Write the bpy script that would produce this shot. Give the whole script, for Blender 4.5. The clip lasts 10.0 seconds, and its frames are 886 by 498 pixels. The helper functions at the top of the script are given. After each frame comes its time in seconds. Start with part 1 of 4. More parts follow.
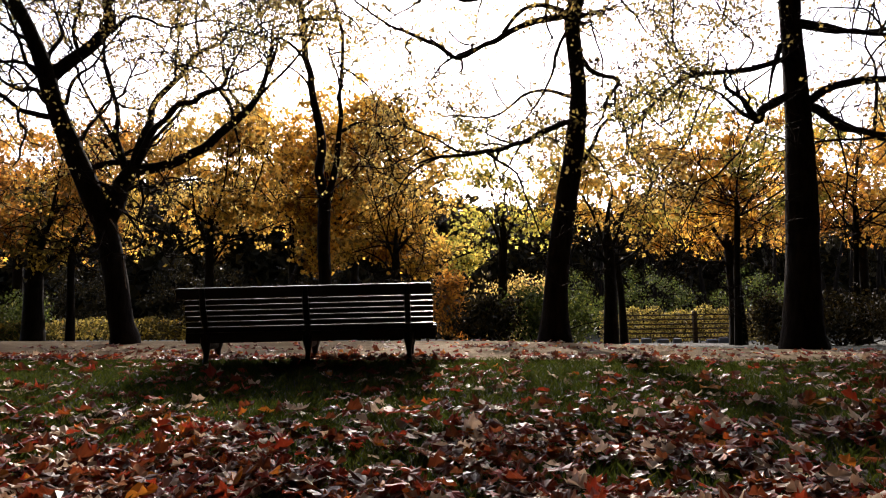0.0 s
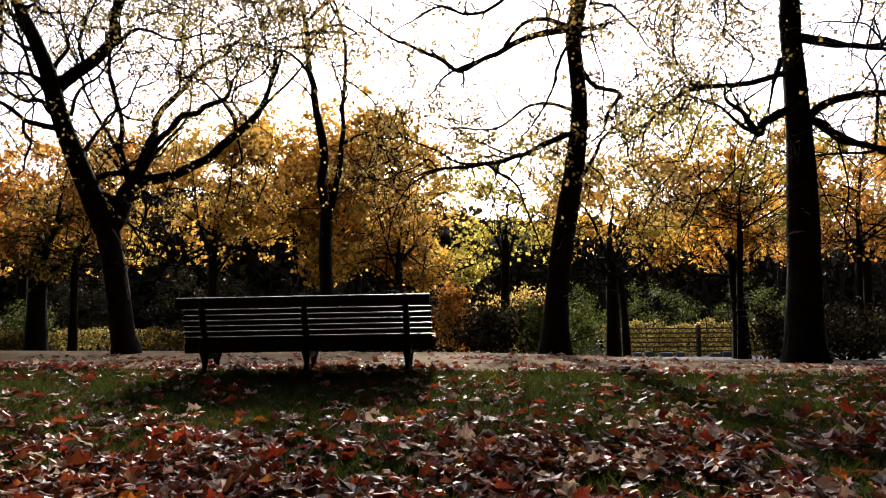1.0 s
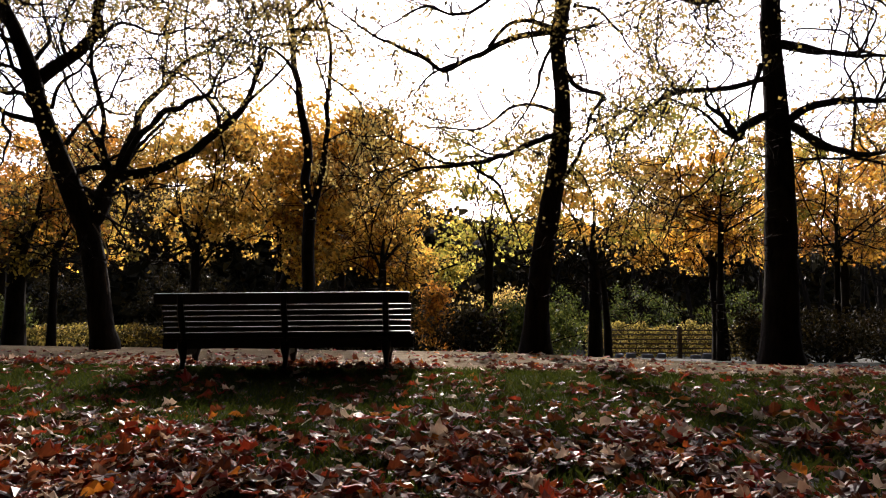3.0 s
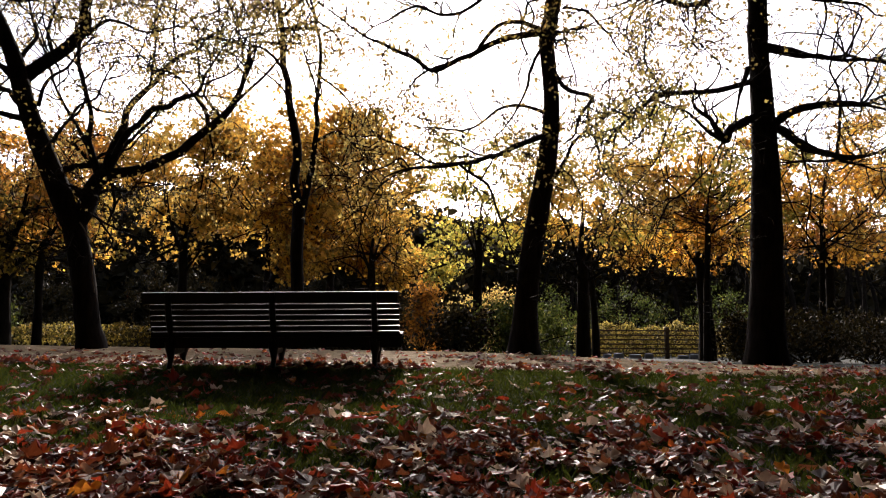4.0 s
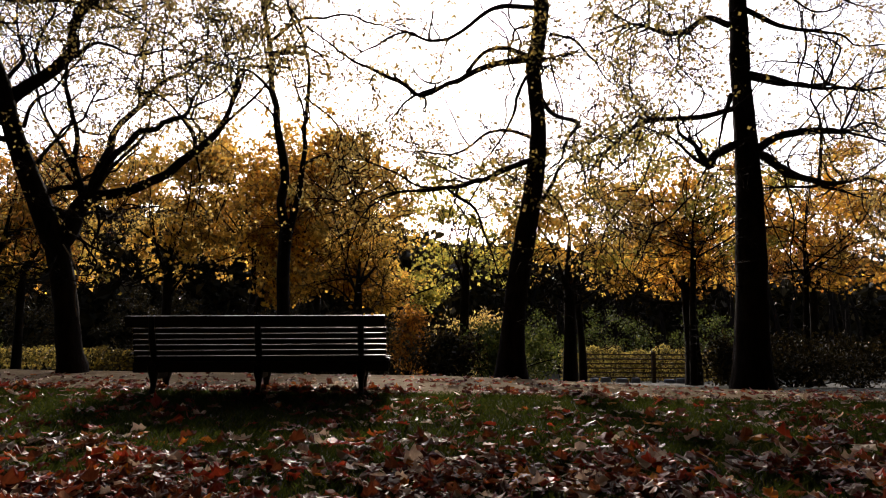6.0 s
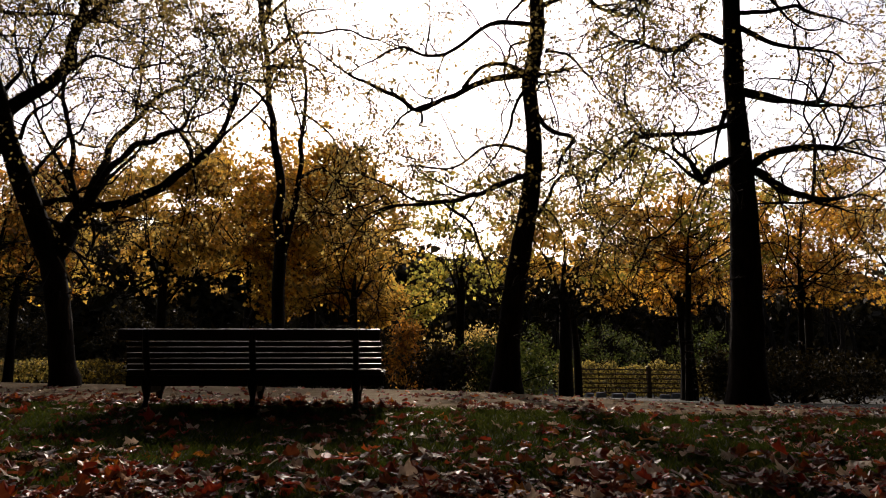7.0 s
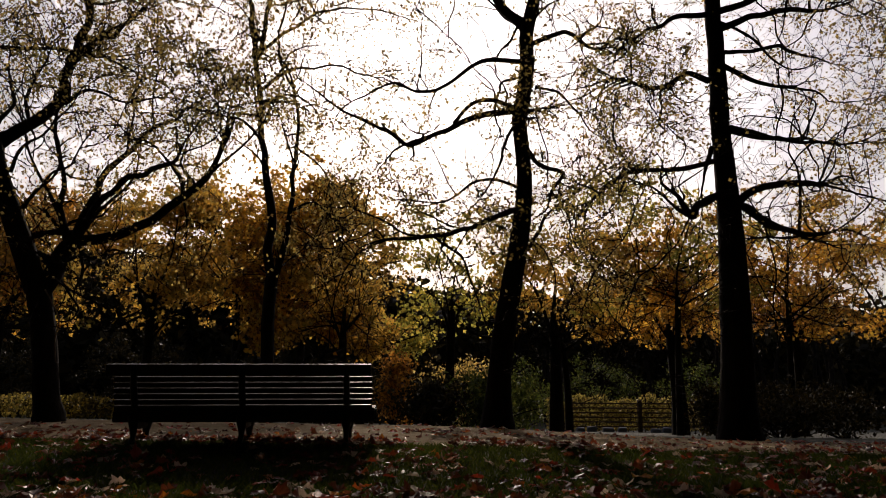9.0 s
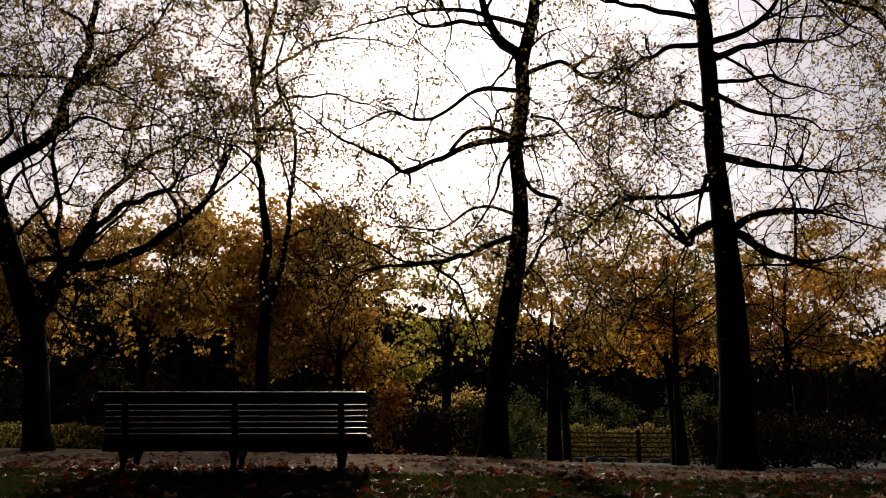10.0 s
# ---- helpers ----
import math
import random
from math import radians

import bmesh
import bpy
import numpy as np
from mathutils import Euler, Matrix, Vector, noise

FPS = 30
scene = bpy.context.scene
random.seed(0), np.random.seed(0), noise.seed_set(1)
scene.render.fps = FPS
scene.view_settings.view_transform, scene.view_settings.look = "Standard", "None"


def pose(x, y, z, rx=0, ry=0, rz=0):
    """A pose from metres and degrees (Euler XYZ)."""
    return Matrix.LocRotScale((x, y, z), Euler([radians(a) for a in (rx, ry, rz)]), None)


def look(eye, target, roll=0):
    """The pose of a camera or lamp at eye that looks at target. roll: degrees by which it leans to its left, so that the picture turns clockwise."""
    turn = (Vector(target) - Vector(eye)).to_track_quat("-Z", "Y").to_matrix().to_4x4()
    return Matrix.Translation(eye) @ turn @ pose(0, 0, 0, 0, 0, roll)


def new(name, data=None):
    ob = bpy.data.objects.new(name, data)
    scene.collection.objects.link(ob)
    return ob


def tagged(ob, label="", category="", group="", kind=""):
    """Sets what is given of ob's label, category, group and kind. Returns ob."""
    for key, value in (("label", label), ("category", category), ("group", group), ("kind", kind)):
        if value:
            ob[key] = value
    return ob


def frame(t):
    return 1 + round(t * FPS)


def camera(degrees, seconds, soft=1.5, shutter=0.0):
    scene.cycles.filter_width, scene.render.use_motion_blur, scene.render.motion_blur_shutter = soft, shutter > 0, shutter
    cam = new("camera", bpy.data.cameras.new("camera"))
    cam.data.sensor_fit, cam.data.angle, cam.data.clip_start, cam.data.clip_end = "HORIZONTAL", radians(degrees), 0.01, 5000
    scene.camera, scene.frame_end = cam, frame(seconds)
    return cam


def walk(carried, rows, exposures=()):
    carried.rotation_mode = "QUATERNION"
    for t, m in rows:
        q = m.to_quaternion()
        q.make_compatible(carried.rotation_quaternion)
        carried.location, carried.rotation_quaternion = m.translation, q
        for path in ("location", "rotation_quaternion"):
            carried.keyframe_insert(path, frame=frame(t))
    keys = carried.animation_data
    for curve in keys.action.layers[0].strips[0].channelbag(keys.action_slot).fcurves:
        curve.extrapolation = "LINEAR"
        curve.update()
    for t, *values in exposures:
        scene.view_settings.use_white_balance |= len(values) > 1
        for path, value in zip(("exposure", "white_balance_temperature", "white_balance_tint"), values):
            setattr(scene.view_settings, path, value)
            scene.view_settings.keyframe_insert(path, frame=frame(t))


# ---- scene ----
cam = camera(66.6, 10.0, soft=0.95)
PATH = [
    (0, (0.002, 0.001, 0.72), (0.001, 1.997, 0.842), -0.8),
    (0.5, (0.028, -0.01, 0.714), (0.021, 1.985, 0.856), -0.6),
    (1, (0.056, -0.013, 0.706), (0.042, 1.981, 0.865), -0.5),
    (1.5, (0.074, -0.017, 0.699), (0.057, 1.976, 0.859), -0.3),
    (2, (0.094, -0.014, 0.691), (0.091, 1.979, 0.849), -0.1),
    (2.5, (0.107, -0.026, 0.688), (0.119, 1.967, 0.847), 0.0),
    (4, (0.115, -0.061, 0.689), (0.174, 1.931, 0.848), 0.3),
    (4.5, (0.115, -0.06, 0.692), (0.192, 1.931, 0.867), 0.3),
    (5, (0.111, -0.064, 0.69), (0.205, 1.925, 0.884), 0.5),
    (5.5, (0.112, -0.06, 0.688), (0.204, 1.926, 0.9), 0.5),
    (5.7, (0.111, -0.056, 0.692), (0.205, 1.93, 0.91), 0.4),
    (7, (0.111, -0.059, 0.694), (0.22, 1.919, 0.963), 0.6),
    (7.5, (0.111, -0.066, 0.694), (0.224, 1.91, 0.983), 0.6),
    (8, (0.105, -0.075, 0.702), (0.224, 1.898, 1.007), 0.6),
    (8.5, (0.089, -0.072, 0.707), (0.221, 1.896, 1.036), 0.7),
    (9, (0.089, -0.082, 0.716), (0.227, 1.88, 1.079), 0.6),
    (9.5, (0.092, -0.067, 0.712), (0.239, 1.885, 1.12), 0.6),
    (10, (0.1, -0.059, 0.703), (0.245, 1.886, 1.148), 0.6),
]
walk(cam, [(t, look(eye, target, roll)) for t, eye, target, roll in PATH], exposures=[(0, 0.4, 6500, 16), (2.5, 0.28, 6500, 16), (5.5, -0.15, 6600, 16), (7, -0.78, 6900, 17), (10, -1.58, 7100, 17)])

# ---- light ----
SUN_UP = 25.8
sun = new("sun", bpy.data.lights.new("sun", "SUN"))
sun.data.energy, sun.data.angle, sun.data.color = 5.0, radians(0.6), (1.0, 0.9, 0.76)
sun.matrix_world = look((0, 45, 45 * math.tan(radians(SUN_UP))), (0, 0, 0))
world = bpy.data.worlds.new("sky")
scene.world = world
world.use_nodes = True
sky = world.node_tree.nodes.new("ShaderNodeTexSky")
sky.sky_type, sky.sun_disc = "NISHITA", False
sky.sun_elevation, sky.sun_rotation = radians(SUN_UP), 0.0
sky.dust_density, sky.air_density, sky.ozone_density = 3.5, 1.0, 2.0
world.node_tree.nodes["Background"].inputs["Strength"].default_value = 0.11
# thin high cloud over the clear sky, brightest round the sun, where it scatters most
tree = world.node_tree
veil = tree.nodes.new("ShaderNodeTexNoise")
veil.inputs["Scale"].default_value, veil.inputs["Detail"].default_value = 2.2, 5.0
thick = tree.nodes.new("ShaderNodeValToRGB")
thick.color_ramp.elements[0].position, thick.color_ramp.elements[0].color = 0.35, (0.78, 0.8, 0.92, 1)
thick.color_ramp.elements[1].position, thick.color_ramp.elements[1].color = 0.62, (1.03, 1.0, 1.06, 1)
way = tree.nodes.new("ShaderNodeTexCoord")
towards = tree.nodes.new("ShaderNodeVectorMath")
towards.operation = "DOT_PRODUCT"
towards.inputs[1].default_value = (0, math.cos(radians(SUN_UP)), math.sin(radians(SUN_UP)))
aureole = tree.nodes.new("ShaderNodeValToRGB")
el = aureole.color_ramp.elements
for k, (at, v) in enumerate(((0.0, 2.6), (0.4, 4.4), (0.7, 9.5), (0.87, 17.0), (0.96, 27.0), (0.99, 45.0), (1.0, 80.0))):
    e = el[k] if k < 2 else el.new(at)
    e.position, e.color = at, (v, v, v, 1)
lit_veil = tree.nodes.new("ShaderNodeVectorMath")
lit_veil.operation = "MULTIPLY"
both = tree.nodes.new("ShaderNodeVectorMath")
both.operation = "ADD"
for a, b in ((way.outputs["Generated"], veil.inputs["Vector"]), (veil.outputs["Fac"], thick.inputs["Fac"]),
             (way.outputs["Generated"], towards.inputs[0]), (towards.outputs["Value"], aureole.inputs["Fac"]),
             (thick.outputs[0], lit_veil.inputs[0]), (aureole.outputs[0], lit_veil.inputs[1]),
             (sky.outputs[0], both.inputs[0]), (lit_veil.outputs[0], both.inputs[1]),
             (both.outputs[0], tree.nodes["Background"].inputs["Color"])):
    tree.links.new(a, b)


# ---- materials ----
class Nodes:
    """A small builder of node materials."""

    def __init__(self, name):
        self.mat = bpy.data.materials.new(name)
        self.mat.use_nodes = True
        self.tree = self.mat.node_tree
        self.bsdf = self.tree.nodes["Principled BSDF"]
        self.out = self.tree.nodes["Material Output"]
        self.coord = self.tree.nodes.new("ShaderNodeTexCoord")

    def add(self, kind, **values):
        node = self.tree.nodes.new(kind)
        for key, value in values.items():
            node.inputs[key].default_value = value
        return node

    def link(self, a, b):
        self.tree.links.new(a, b)

    def noise(self, scale, detail=4.0, rough=0.6, stretch=None):
        node = self.add("ShaderNodeTexNoise", Scale=scale, Detail=detail, Roughness=rough)
        if stretch:
            m = self.add("ShaderNodeMapping", Scale=stretch)
            self.link(self.coord.outputs["Object"], m.inputs["Vector"])
            self.link(m.outputs[0], node.inputs["Vector"])
        else:
            self.link(self.coord.outputs["Object"], node.inputs["Vector"])
        return node.outputs["Fac"]

    def ramp(self, value, stops, constant=False):
        node = self.add("ShaderNodeValToRGB")
        el = node.color_ramp.elements
        while len(el) < len(stops):
            el.new(0.5)
        for e, (at, c) in zip(el, stops):
            e.position, e.color = at, (*c, 1) if len(c) == 3 else c
        if constant:
            node.color_ramp.interpolation = "CONSTANT"
        self.link(value, node.inputs["Fac"])
        return node.outputs["Color"]

    def mix(self, fac, a, b, how="MIX"):
        node = self.tree.nodes.new("ShaderNodeMix")
        node.data_type, node.blend_type = "RGBA", how
        for socket, v in ((node.inputs["Factor"], fac), (node.inputs["A"], a), (node.inputs["B"], b)):
            if hasattr(v, "is_output"):
                self.link(v, socket)
            else:
                socket.default_value = v if isinstance(v, (int, float)) else (*v, 1)
        return node.outputs["Result"]

    def bump(self, height, strength, distance):
        node = self.add("ShaderNodeBump", Strength=strength, Distance=distance)
        self.link(height, node.inputs["Height"])
        self.link(node.outputs[0], self.bsdf.inputs["Normal"])

    def colour(self, c):
        self.link(c, self.bsdf.inputs["Base Color"])


def bark_material(name, dark, light):
    n = Nodes(name)
    ridges = n.noise(14, 6, 0.65, (1, 1, 0.22))
    patches = n.noise(2.2, 3)
    c = n.ramp(ridges, [(0.3, dark), (0.7, light)])
    moss = n.ramp(patches, [(0.55, (0, 0, 0)), (0.72, (1, 1, 1))])
    n.colour(n.mix(moss, c, (light[0] * 1.1, light[1] * 1.25, light[2] * 0.9)))
    n.bump(ridges, 0.8, 0.03)
    n.bsdf.inputs["Roughness"].default_value = 0.9
    n.bsdf.inputs["Specular IOR Level"].default_value = 0.06
    return n.mat


def leaf_material(name, stops, through_light=0.5, rough=0.5, per_object=False, sheen=0.3, patch=0.18, glow=(0.95, 0.66, 0.14), turning=0.0):
    """Leaves: each one takes its own colour out of the ramp; light shines through."""
    n = Nodes(name)
    if per_object:
        pick = n.tree.nodes.new("ShaderNodeObjectInfo").outputs["Random"]
    else:
        pick = n.tree.nodes.new("ShaderNodeNewGeometry").outputs["Random Per Island"]
    c = n.ramp(pick, stops)
    veins = n.noise(60, 3)
    c = n.mix(0.35, c, n.ramp(veins, [(0.3, (0.45, 0.4, 0.35)), (0.7, (1, 1, 1))]), "MULTIPLY")
    drift = n.noise(1.1, 3)
    c = n.mix(patch, c, n.ramp(drift, [(0.35, (0.5, 0.42, 0.3)), (0.65, (1, 1, 1))]), "MULTIPLY")
    if turning:
        # whole sprays that are still green, or already brown
        c = n.mix(n.ramp(n.noise(0.75, 4), [(0.5, (0, 0, 0)), (0.66, (turning,) * 3)]), c, (0.34, 0.31, 0.07))
        c = n.mix(n.ramp(n.noise(1.7, 3), [(0.55, (0, 0, 0)), (0.68, (turning,) * 3)]), c, (0.3, 0.13, 0.04))
    n.colour(c)
    n.bsdf.inputs["Roughness"].default_value = rough
    n.bsdf.inputs["Specular IOR Level"].default_value = sheen
    shine = n.add("ShaderNodeBsdfTranslucent")
    n.link(n.mix(0.22, c, glow, "MIX"), shine.inputs["Color"])
    both = n.add("ShaderNodeMixShader", Fac=through_light)
    n.link(n.bsdf.outputs[0], both.inputs[1])
    n.link(shine.outputs[0], both.inputs[2])
    n.link(both.outputs[0], n.out.inputs["Surface"])
    return n.mat


def ground_material():
    n = Nodes("lawn_soil")
    broad, fine = n.noise(0.8, 4), n.noise(38, 5)
    soil = n.ramp(fine, [(0.3, (0.007, 0.005, 0.0035)), (0.7, (0.028, 0.02, 0.013))])
    grass = n.ramp(fine, [(0.3, (0.007, 0.012, 0.003)), (0.7, (0.025, 0.036, 0.009))])
    n.colour(n.mix(n.ramp(broad, [(0.4, (0, 0, 0)), (0.6, (1, 1, 1))]), grass, soil))
    n.bump(fine, 0.7, 0.03)
    n.bsdf.inputs["Roughness"].default_value = 0.95
    return n.mat


def path_material():
    n = Nodes("path_gravel")
    broad, mid, grit = n.noise(0.9, 4), n.noise(6, 5), n.noise(160, 3)
    c = n.ramp(grit, [(0.3, (0.165, 0.125, 0.072)), (0.7, (0.365, 0.285, 0.178))])
    c = n.mix(0.7, c, n.ramp(broad, [(0.35, (0.62, 0.55, 0.5)), (0.65, (1, 1, 1))]), "MULTIPLY")
    c = n.mix(0.6, c, n.ramp(mid, [(0.35, (0.6, 0.54, 0.48)), (0.6, (1, 1, 1))]), "MULTIPLY")
    n.colour(c)
    n.bump(grit, 0.6, 0.012)
    n.bsdf.inputs["Roughness"].default_value = 0.95
    n.bsdf.inputs["Specular IOR Level"].default_value = 0.06
    return n.mat


def paint_material(name, base, rough):
    n = Nodes(name)
    wear = n.noise(9, 5, 0.6, (1, 6, 6))
    n.colour(n.ramp(wear, [(0.35, base), (0.75, tuple(v * 2.0 + 0.001 for v in base))]))
    n.bump(n.noise(40, 4, 0.6, (0.3, 4, 4)), 0.25, 0.004)
    r = n.ramp(wear, [(0.3, (rough, rough, rough)), (0.8, (rough + 0.25,) * 3)])
    n.link(r, n.bsdf.inputs["Roughness"])
    n.bsdf.inputs["Specular IOR Level"].default_value = 0.22
    return n.mat


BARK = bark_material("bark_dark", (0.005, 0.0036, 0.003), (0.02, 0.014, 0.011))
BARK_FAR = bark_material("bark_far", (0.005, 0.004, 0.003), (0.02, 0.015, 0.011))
# lighter bark that paints sunlight onto one thin twig
LIT_TWIG = bark_material("lit_twig_bark", (0.1, 0.075, 0.055), (0.22, 0.17, 0.13))
GROUND, PATHWAY = ground_material(), path_material()
PAINT = paint_material("bench_paint", (0.002, 0.003, 0.0027), 0.28)
IRON = paint_material("cast_iron", (0.008, 0.009, 0.009), 0.45)
WOOD_OLD = paint_material("fence_wood", (0.05, 0.036, 0.026), 0.7)
PALE = paint_material("pale_grey_blue", (0.07, 0.08, 0.1), 0.6)
# in these three, dark stops and stronger patches stand in for shaded crown gaps
YELLOW = leaf_material("leaf_yellow", [(0, (0.05, 0.035, 0.012)), (0.3, (0.1, 0.075, 0.02)), (0.42, (0.55, 0.32, 0.05)), (0.68, (0.96, 0.57, 0.08)), (0.94, (0.93, 0.63, 0.11)), (1, (0.3, 0.3, 0.05))], 0.78, patch=0.3, glow=(0.94, 0.58, 0.14), turning=0.65)
GOLD = leaf_material("leaf_gold", [(0, (0.05, 0.025, 0.01)), (0.34, (0.11, 0.055, 0.015)), (0.44, (0.6, 0.27, 0.03)), (0.68, (0.96, 0.54, 0.05)), (0.94, (0.92, 0.62, 0.08)), (1, (0.26, 0.2, 0.04))], 0.78, patch=0.3, glow=(0.93, 0.5, 0.1), turning=0.65)
ORANGE = leaf_material("leaf_orange", [(0, (0.06, 0.022, 0.01)), (0.4, (0.13, 0.05, 0.015)), (0.5, (0.6, 0.21, 0.03)), (0.85, (0.92, 0.45, 0.05)), (1, (0.3, 0.16, 0.03))], 0.72, patch=0.3, glow=(0.85, 0.46, 0.1), turning=0.5)
OLIVE = leaf_material("leaf_olive", [(0, (0.05, 0.03, 0.014)), (0.25, (0.16, 0.1, 0.025)), (0.45, (0.5, 0.34, 0.08)), (0.82, (0.85, 0.61, 0.14)), (1, (0.3, 0.13, 0.03))], 0.68, glow=(0.85, 0.68, 0.26), turning=0.6)
FRESH = leaf_material("leaf_yellow_green", [(0, (0.06, 0.06, 0.015)), (0.3, (0.16, 0.17, 0.03)), (0.55, (0.45, 0.42, 0.07)), (0.85, (0.85, 0.66, 0.12)), (1, (0.9, 0.6, 0.1))], 0.74, glow=(0.75, 0.68, 0.15))
GREEN = leaf_material("leaf_green", [(0, (0.02, 0.035, 0.01)), (0.6, (0.05, 0.075, 0.016)), (0.85, (0.1, 0.13, 0.025)), (1, (0.26, 0.24, 0.05))], 0.4, sheen=0.15, glow=(0.2, 0.22, 0.04))
# near-black leaves: the shade of the understory is put into the colour
SHADE = leaf_material("leaf_shaded", [(0, (0.012, 0.011, 0.005)), (0.7, (0.03, 0.025, 0.01)), (0.9, (0.06, 0.045, 0.014)), (1, (0.11, 0.075, 0.02))], 0.25, sheen=0.12, glow=(0.08, 0.06, 0.02))
# shade in the dark stops, sunlit sprays in the yellow ones
DUSK = leaf_material("leaf_shade_lit_mix", [(0, (0.03, 0.03, 0.01)), (0.55, (0.07, 0.06, 0.018)), (0.72, (0.2, 0.15, 0.03)), (0.84, (0.62, 0.42, 0.06)), (1, (0.74, 0.52, 0.08))], 0.5, glow=(0.5, 0.36, 0.06))
# sunlit leaves and shaded gaps of the hedge, both put into the ramp
HEDGE = leaf_material("leaf_hedge_lit", [(0, (0.02, 0.02, 0.007)), (0.5, (0.06, 0.05, 0.016)), (0.62, (0.36, 0.28, 0.06)), (0.85, (0.58, 0.46, 0.12)), (1, (0.4, 0.24, 0.05))], 0.5, glow=(0.6, 0.48, 0.1))
# the cream stops paint in sun highlights on the curled leaf tops
FALL = [(0, (0.03, 0.009, 0.008)), (0.18, (0.1, 0.014, 0.012)), (0.3, (0.06, 0.02, 0.013)), (0.42, (0.5, 0.028, 0.018)), (0.55, (0.19, 0.03, 0.016)),
        (0.66, (0.16, 0.06, 0.03)), (0.7, (0.66, 0.5, 0.36)), (0.86, (0.9, 0.77, 0.6)), (0.87, (0.14, 0.02, 0.015)), (0.94, (0.6, 0.12, 0.016)), (1, (0.8, 0.32, 0.03))]
FALLEN = leaf_material("leaf_fallen", FALL, 0.32, 0.46, False, 0.55, 0.1, (0.6, 0.16, 0.03))
FALLEN_ONE = leaf_material("leaf_fallen_single", FALL, 0.32, 0.46, True, 0.55, 0.1, (0.6, 0.16, 0.03))
GRASS = leaf_material("grass_blade", [(0, (0.016, 0.032, 0.006)), (0.6, (0.04, 0.065, 0.01)), (1, (0.12, 0.11, 0.022))], 0.45, 0.6, sheen=0.1, glow=(0.15, 0.19, 0.025))


# ---- mesh tools ----
def fast_mesh(name, verts, faces, material, smooth=False):
    """A mesh from arrays: verts (n, 3), faces (m, k)."""
    me = bpy.data.meshes.new(name)
    verts, faces = np.asarray(verts, np.float32), np.asarray(faces, np.int32)
    m, k = faces.shape
    me.vertices.add(len(verts))
    me.vertices.foreach_set("co", verts.ravel())
    me.loops.add(m * k)
    me.loops.foreach_set("vertex_index", faces.ravel())
    me.polygons.add(m)
    me.polygons.foreach_set("loop_start", np.arange(m, dtype=np.int32) * k)
    me.polygons.foreach_set("use_smooth", np.full(m, smooth))
    me.update(calc_edges=True)
    me.materials.append(material)
    return me


def part(name, me, parent, label=""):
    ob = new(name, me)
    ob.parent = parent
    return tagged(ob, label)


def bm_mesh(name, bm, material, smooth=False):
    me = bpy.data.meshes.new(name)
    bm.to_mesh(me)
    bm.free()
    me.materials.append(material)
    for p in me.polygons:
        p.use_smooth = smooth
    return me


def board(bm, size, m, bevel=0.004):
    """A board with eased edges, added to bm."""
    r = bmesh.ops.create_cube(bm, size=1, matrix=m @ Matrix.Diagonal((*size, 1)))
    if bevel:
        edges = list({e for v in r["verts"] for e in v.link_edges})
        bmesh.ops.bevel(bm, geom=edges, offset=bevel, segments=2, affect="EDGES")


def spline(points, step):
    """Points (x, y, z, r) made into a smooth line with about step metres between points."""
    p = np.asarray(points, float)
    p = np.vstack([2 * p[0] - p[1], p, 2 * p[-1] - p[-2]])
    out = []
    for i in range(1, len(p) - 2):
        a, b, c, d = p[i - 1 : i + 3]
        n = max(2, int(np.linalg.norm(c[:3] - b[:3]) / step) + 1)
        t = np.linspace(0, 1, n, endpoint=False)[:, None]
        out.append(0.5 * (2 * b + (c - a) * t + (2 * a - 5 * b + 4 * c - d) * t**2 + (3 * b - a - 3 * c + d) * t**3))
    out.append(p[-2:-1])
    line = np.vstack(out)
    line[:, 3] = np.maximum(line[:, 3], 0.0015)
    return line


def tubes(lines, sides, rough=0.0):
    """Round tapered tubes along lines (x, y, z, r): arrays of verts and quads."""
    verts, faces, start = [], [], 0
    turn = np.linspace(0, 2 * np.pi, sides, endpoint=False)
    for line in lines:
        p, r = line[:, :3], line[:, 3]
        way = np.gradient(p, axis=0)
        way /= np.linalg.norm(way, axis=1)[:, None] + 1e-9
        ref = np.array([0.31, 0.95, 0.1]) if abs(way[0, 2]) > 0.5 else np.array([0.05, 0.1, 1.0])
        u = np.cross(way, ref)
        u /= np.linalg.norm(u, axis=1)[:, None] + 1e-9
        w = np.cross(way, u)
        ring = r[:, None] * np.ones(sides)
        if rough:
            lumps = np.random.normal(0, 1, ring.shape)
            lumps = (lumps + np.roll(lumps, 1, 0) + np.roll(lumps, -1, 0)) / 3 + np.random.normal(0, 1, sides) * 0.6
            ring = ring * (1 + rough * lumps)
        v = p[:, None] + ring[..., None] * (np.cos(turn)[None, :, None] * u[:, None] + np.sin(turn)[None, :, None] * w[:, None])
        n = len(p)
        i = np.arange(n - 1)[:, None] * sides
        j = np.arange(sides)[None]
        k = (j + 1) % sides
        f = np.stack([i + j, i + k, i + sides + k, i + sides + j], -1).reshape(-1, 4)
        verts.append(v.reshape(-1, 3)), faces.append(f + start)
        start += n * sides
    return np.vstack(verts), np.vstack(faces)


def turns(normals, spin):
    """A frame of axes (n, 3, 3) with the third axis along normals."""
    n = normals / (np.linalg.norm(normals, axis=1)[:, None] + 1e-9)
    ref = np.where(np.abs(n[:, 2:3]) > 0.9, np.array([[1.0, 0, 0]]), np.array([[0, 0, 1.0]]))
    u = np.cross(ref, n)
    u /= np.linalg.norm(u, axis=1)[:, None] + 1e-9
    w = np.cross(n, u)
    c, s = np.cos(spin)[:, None], np.sin(spin)[:, None]
    return np.stack([c * u + s * w, c * w - s * u, n], 1)


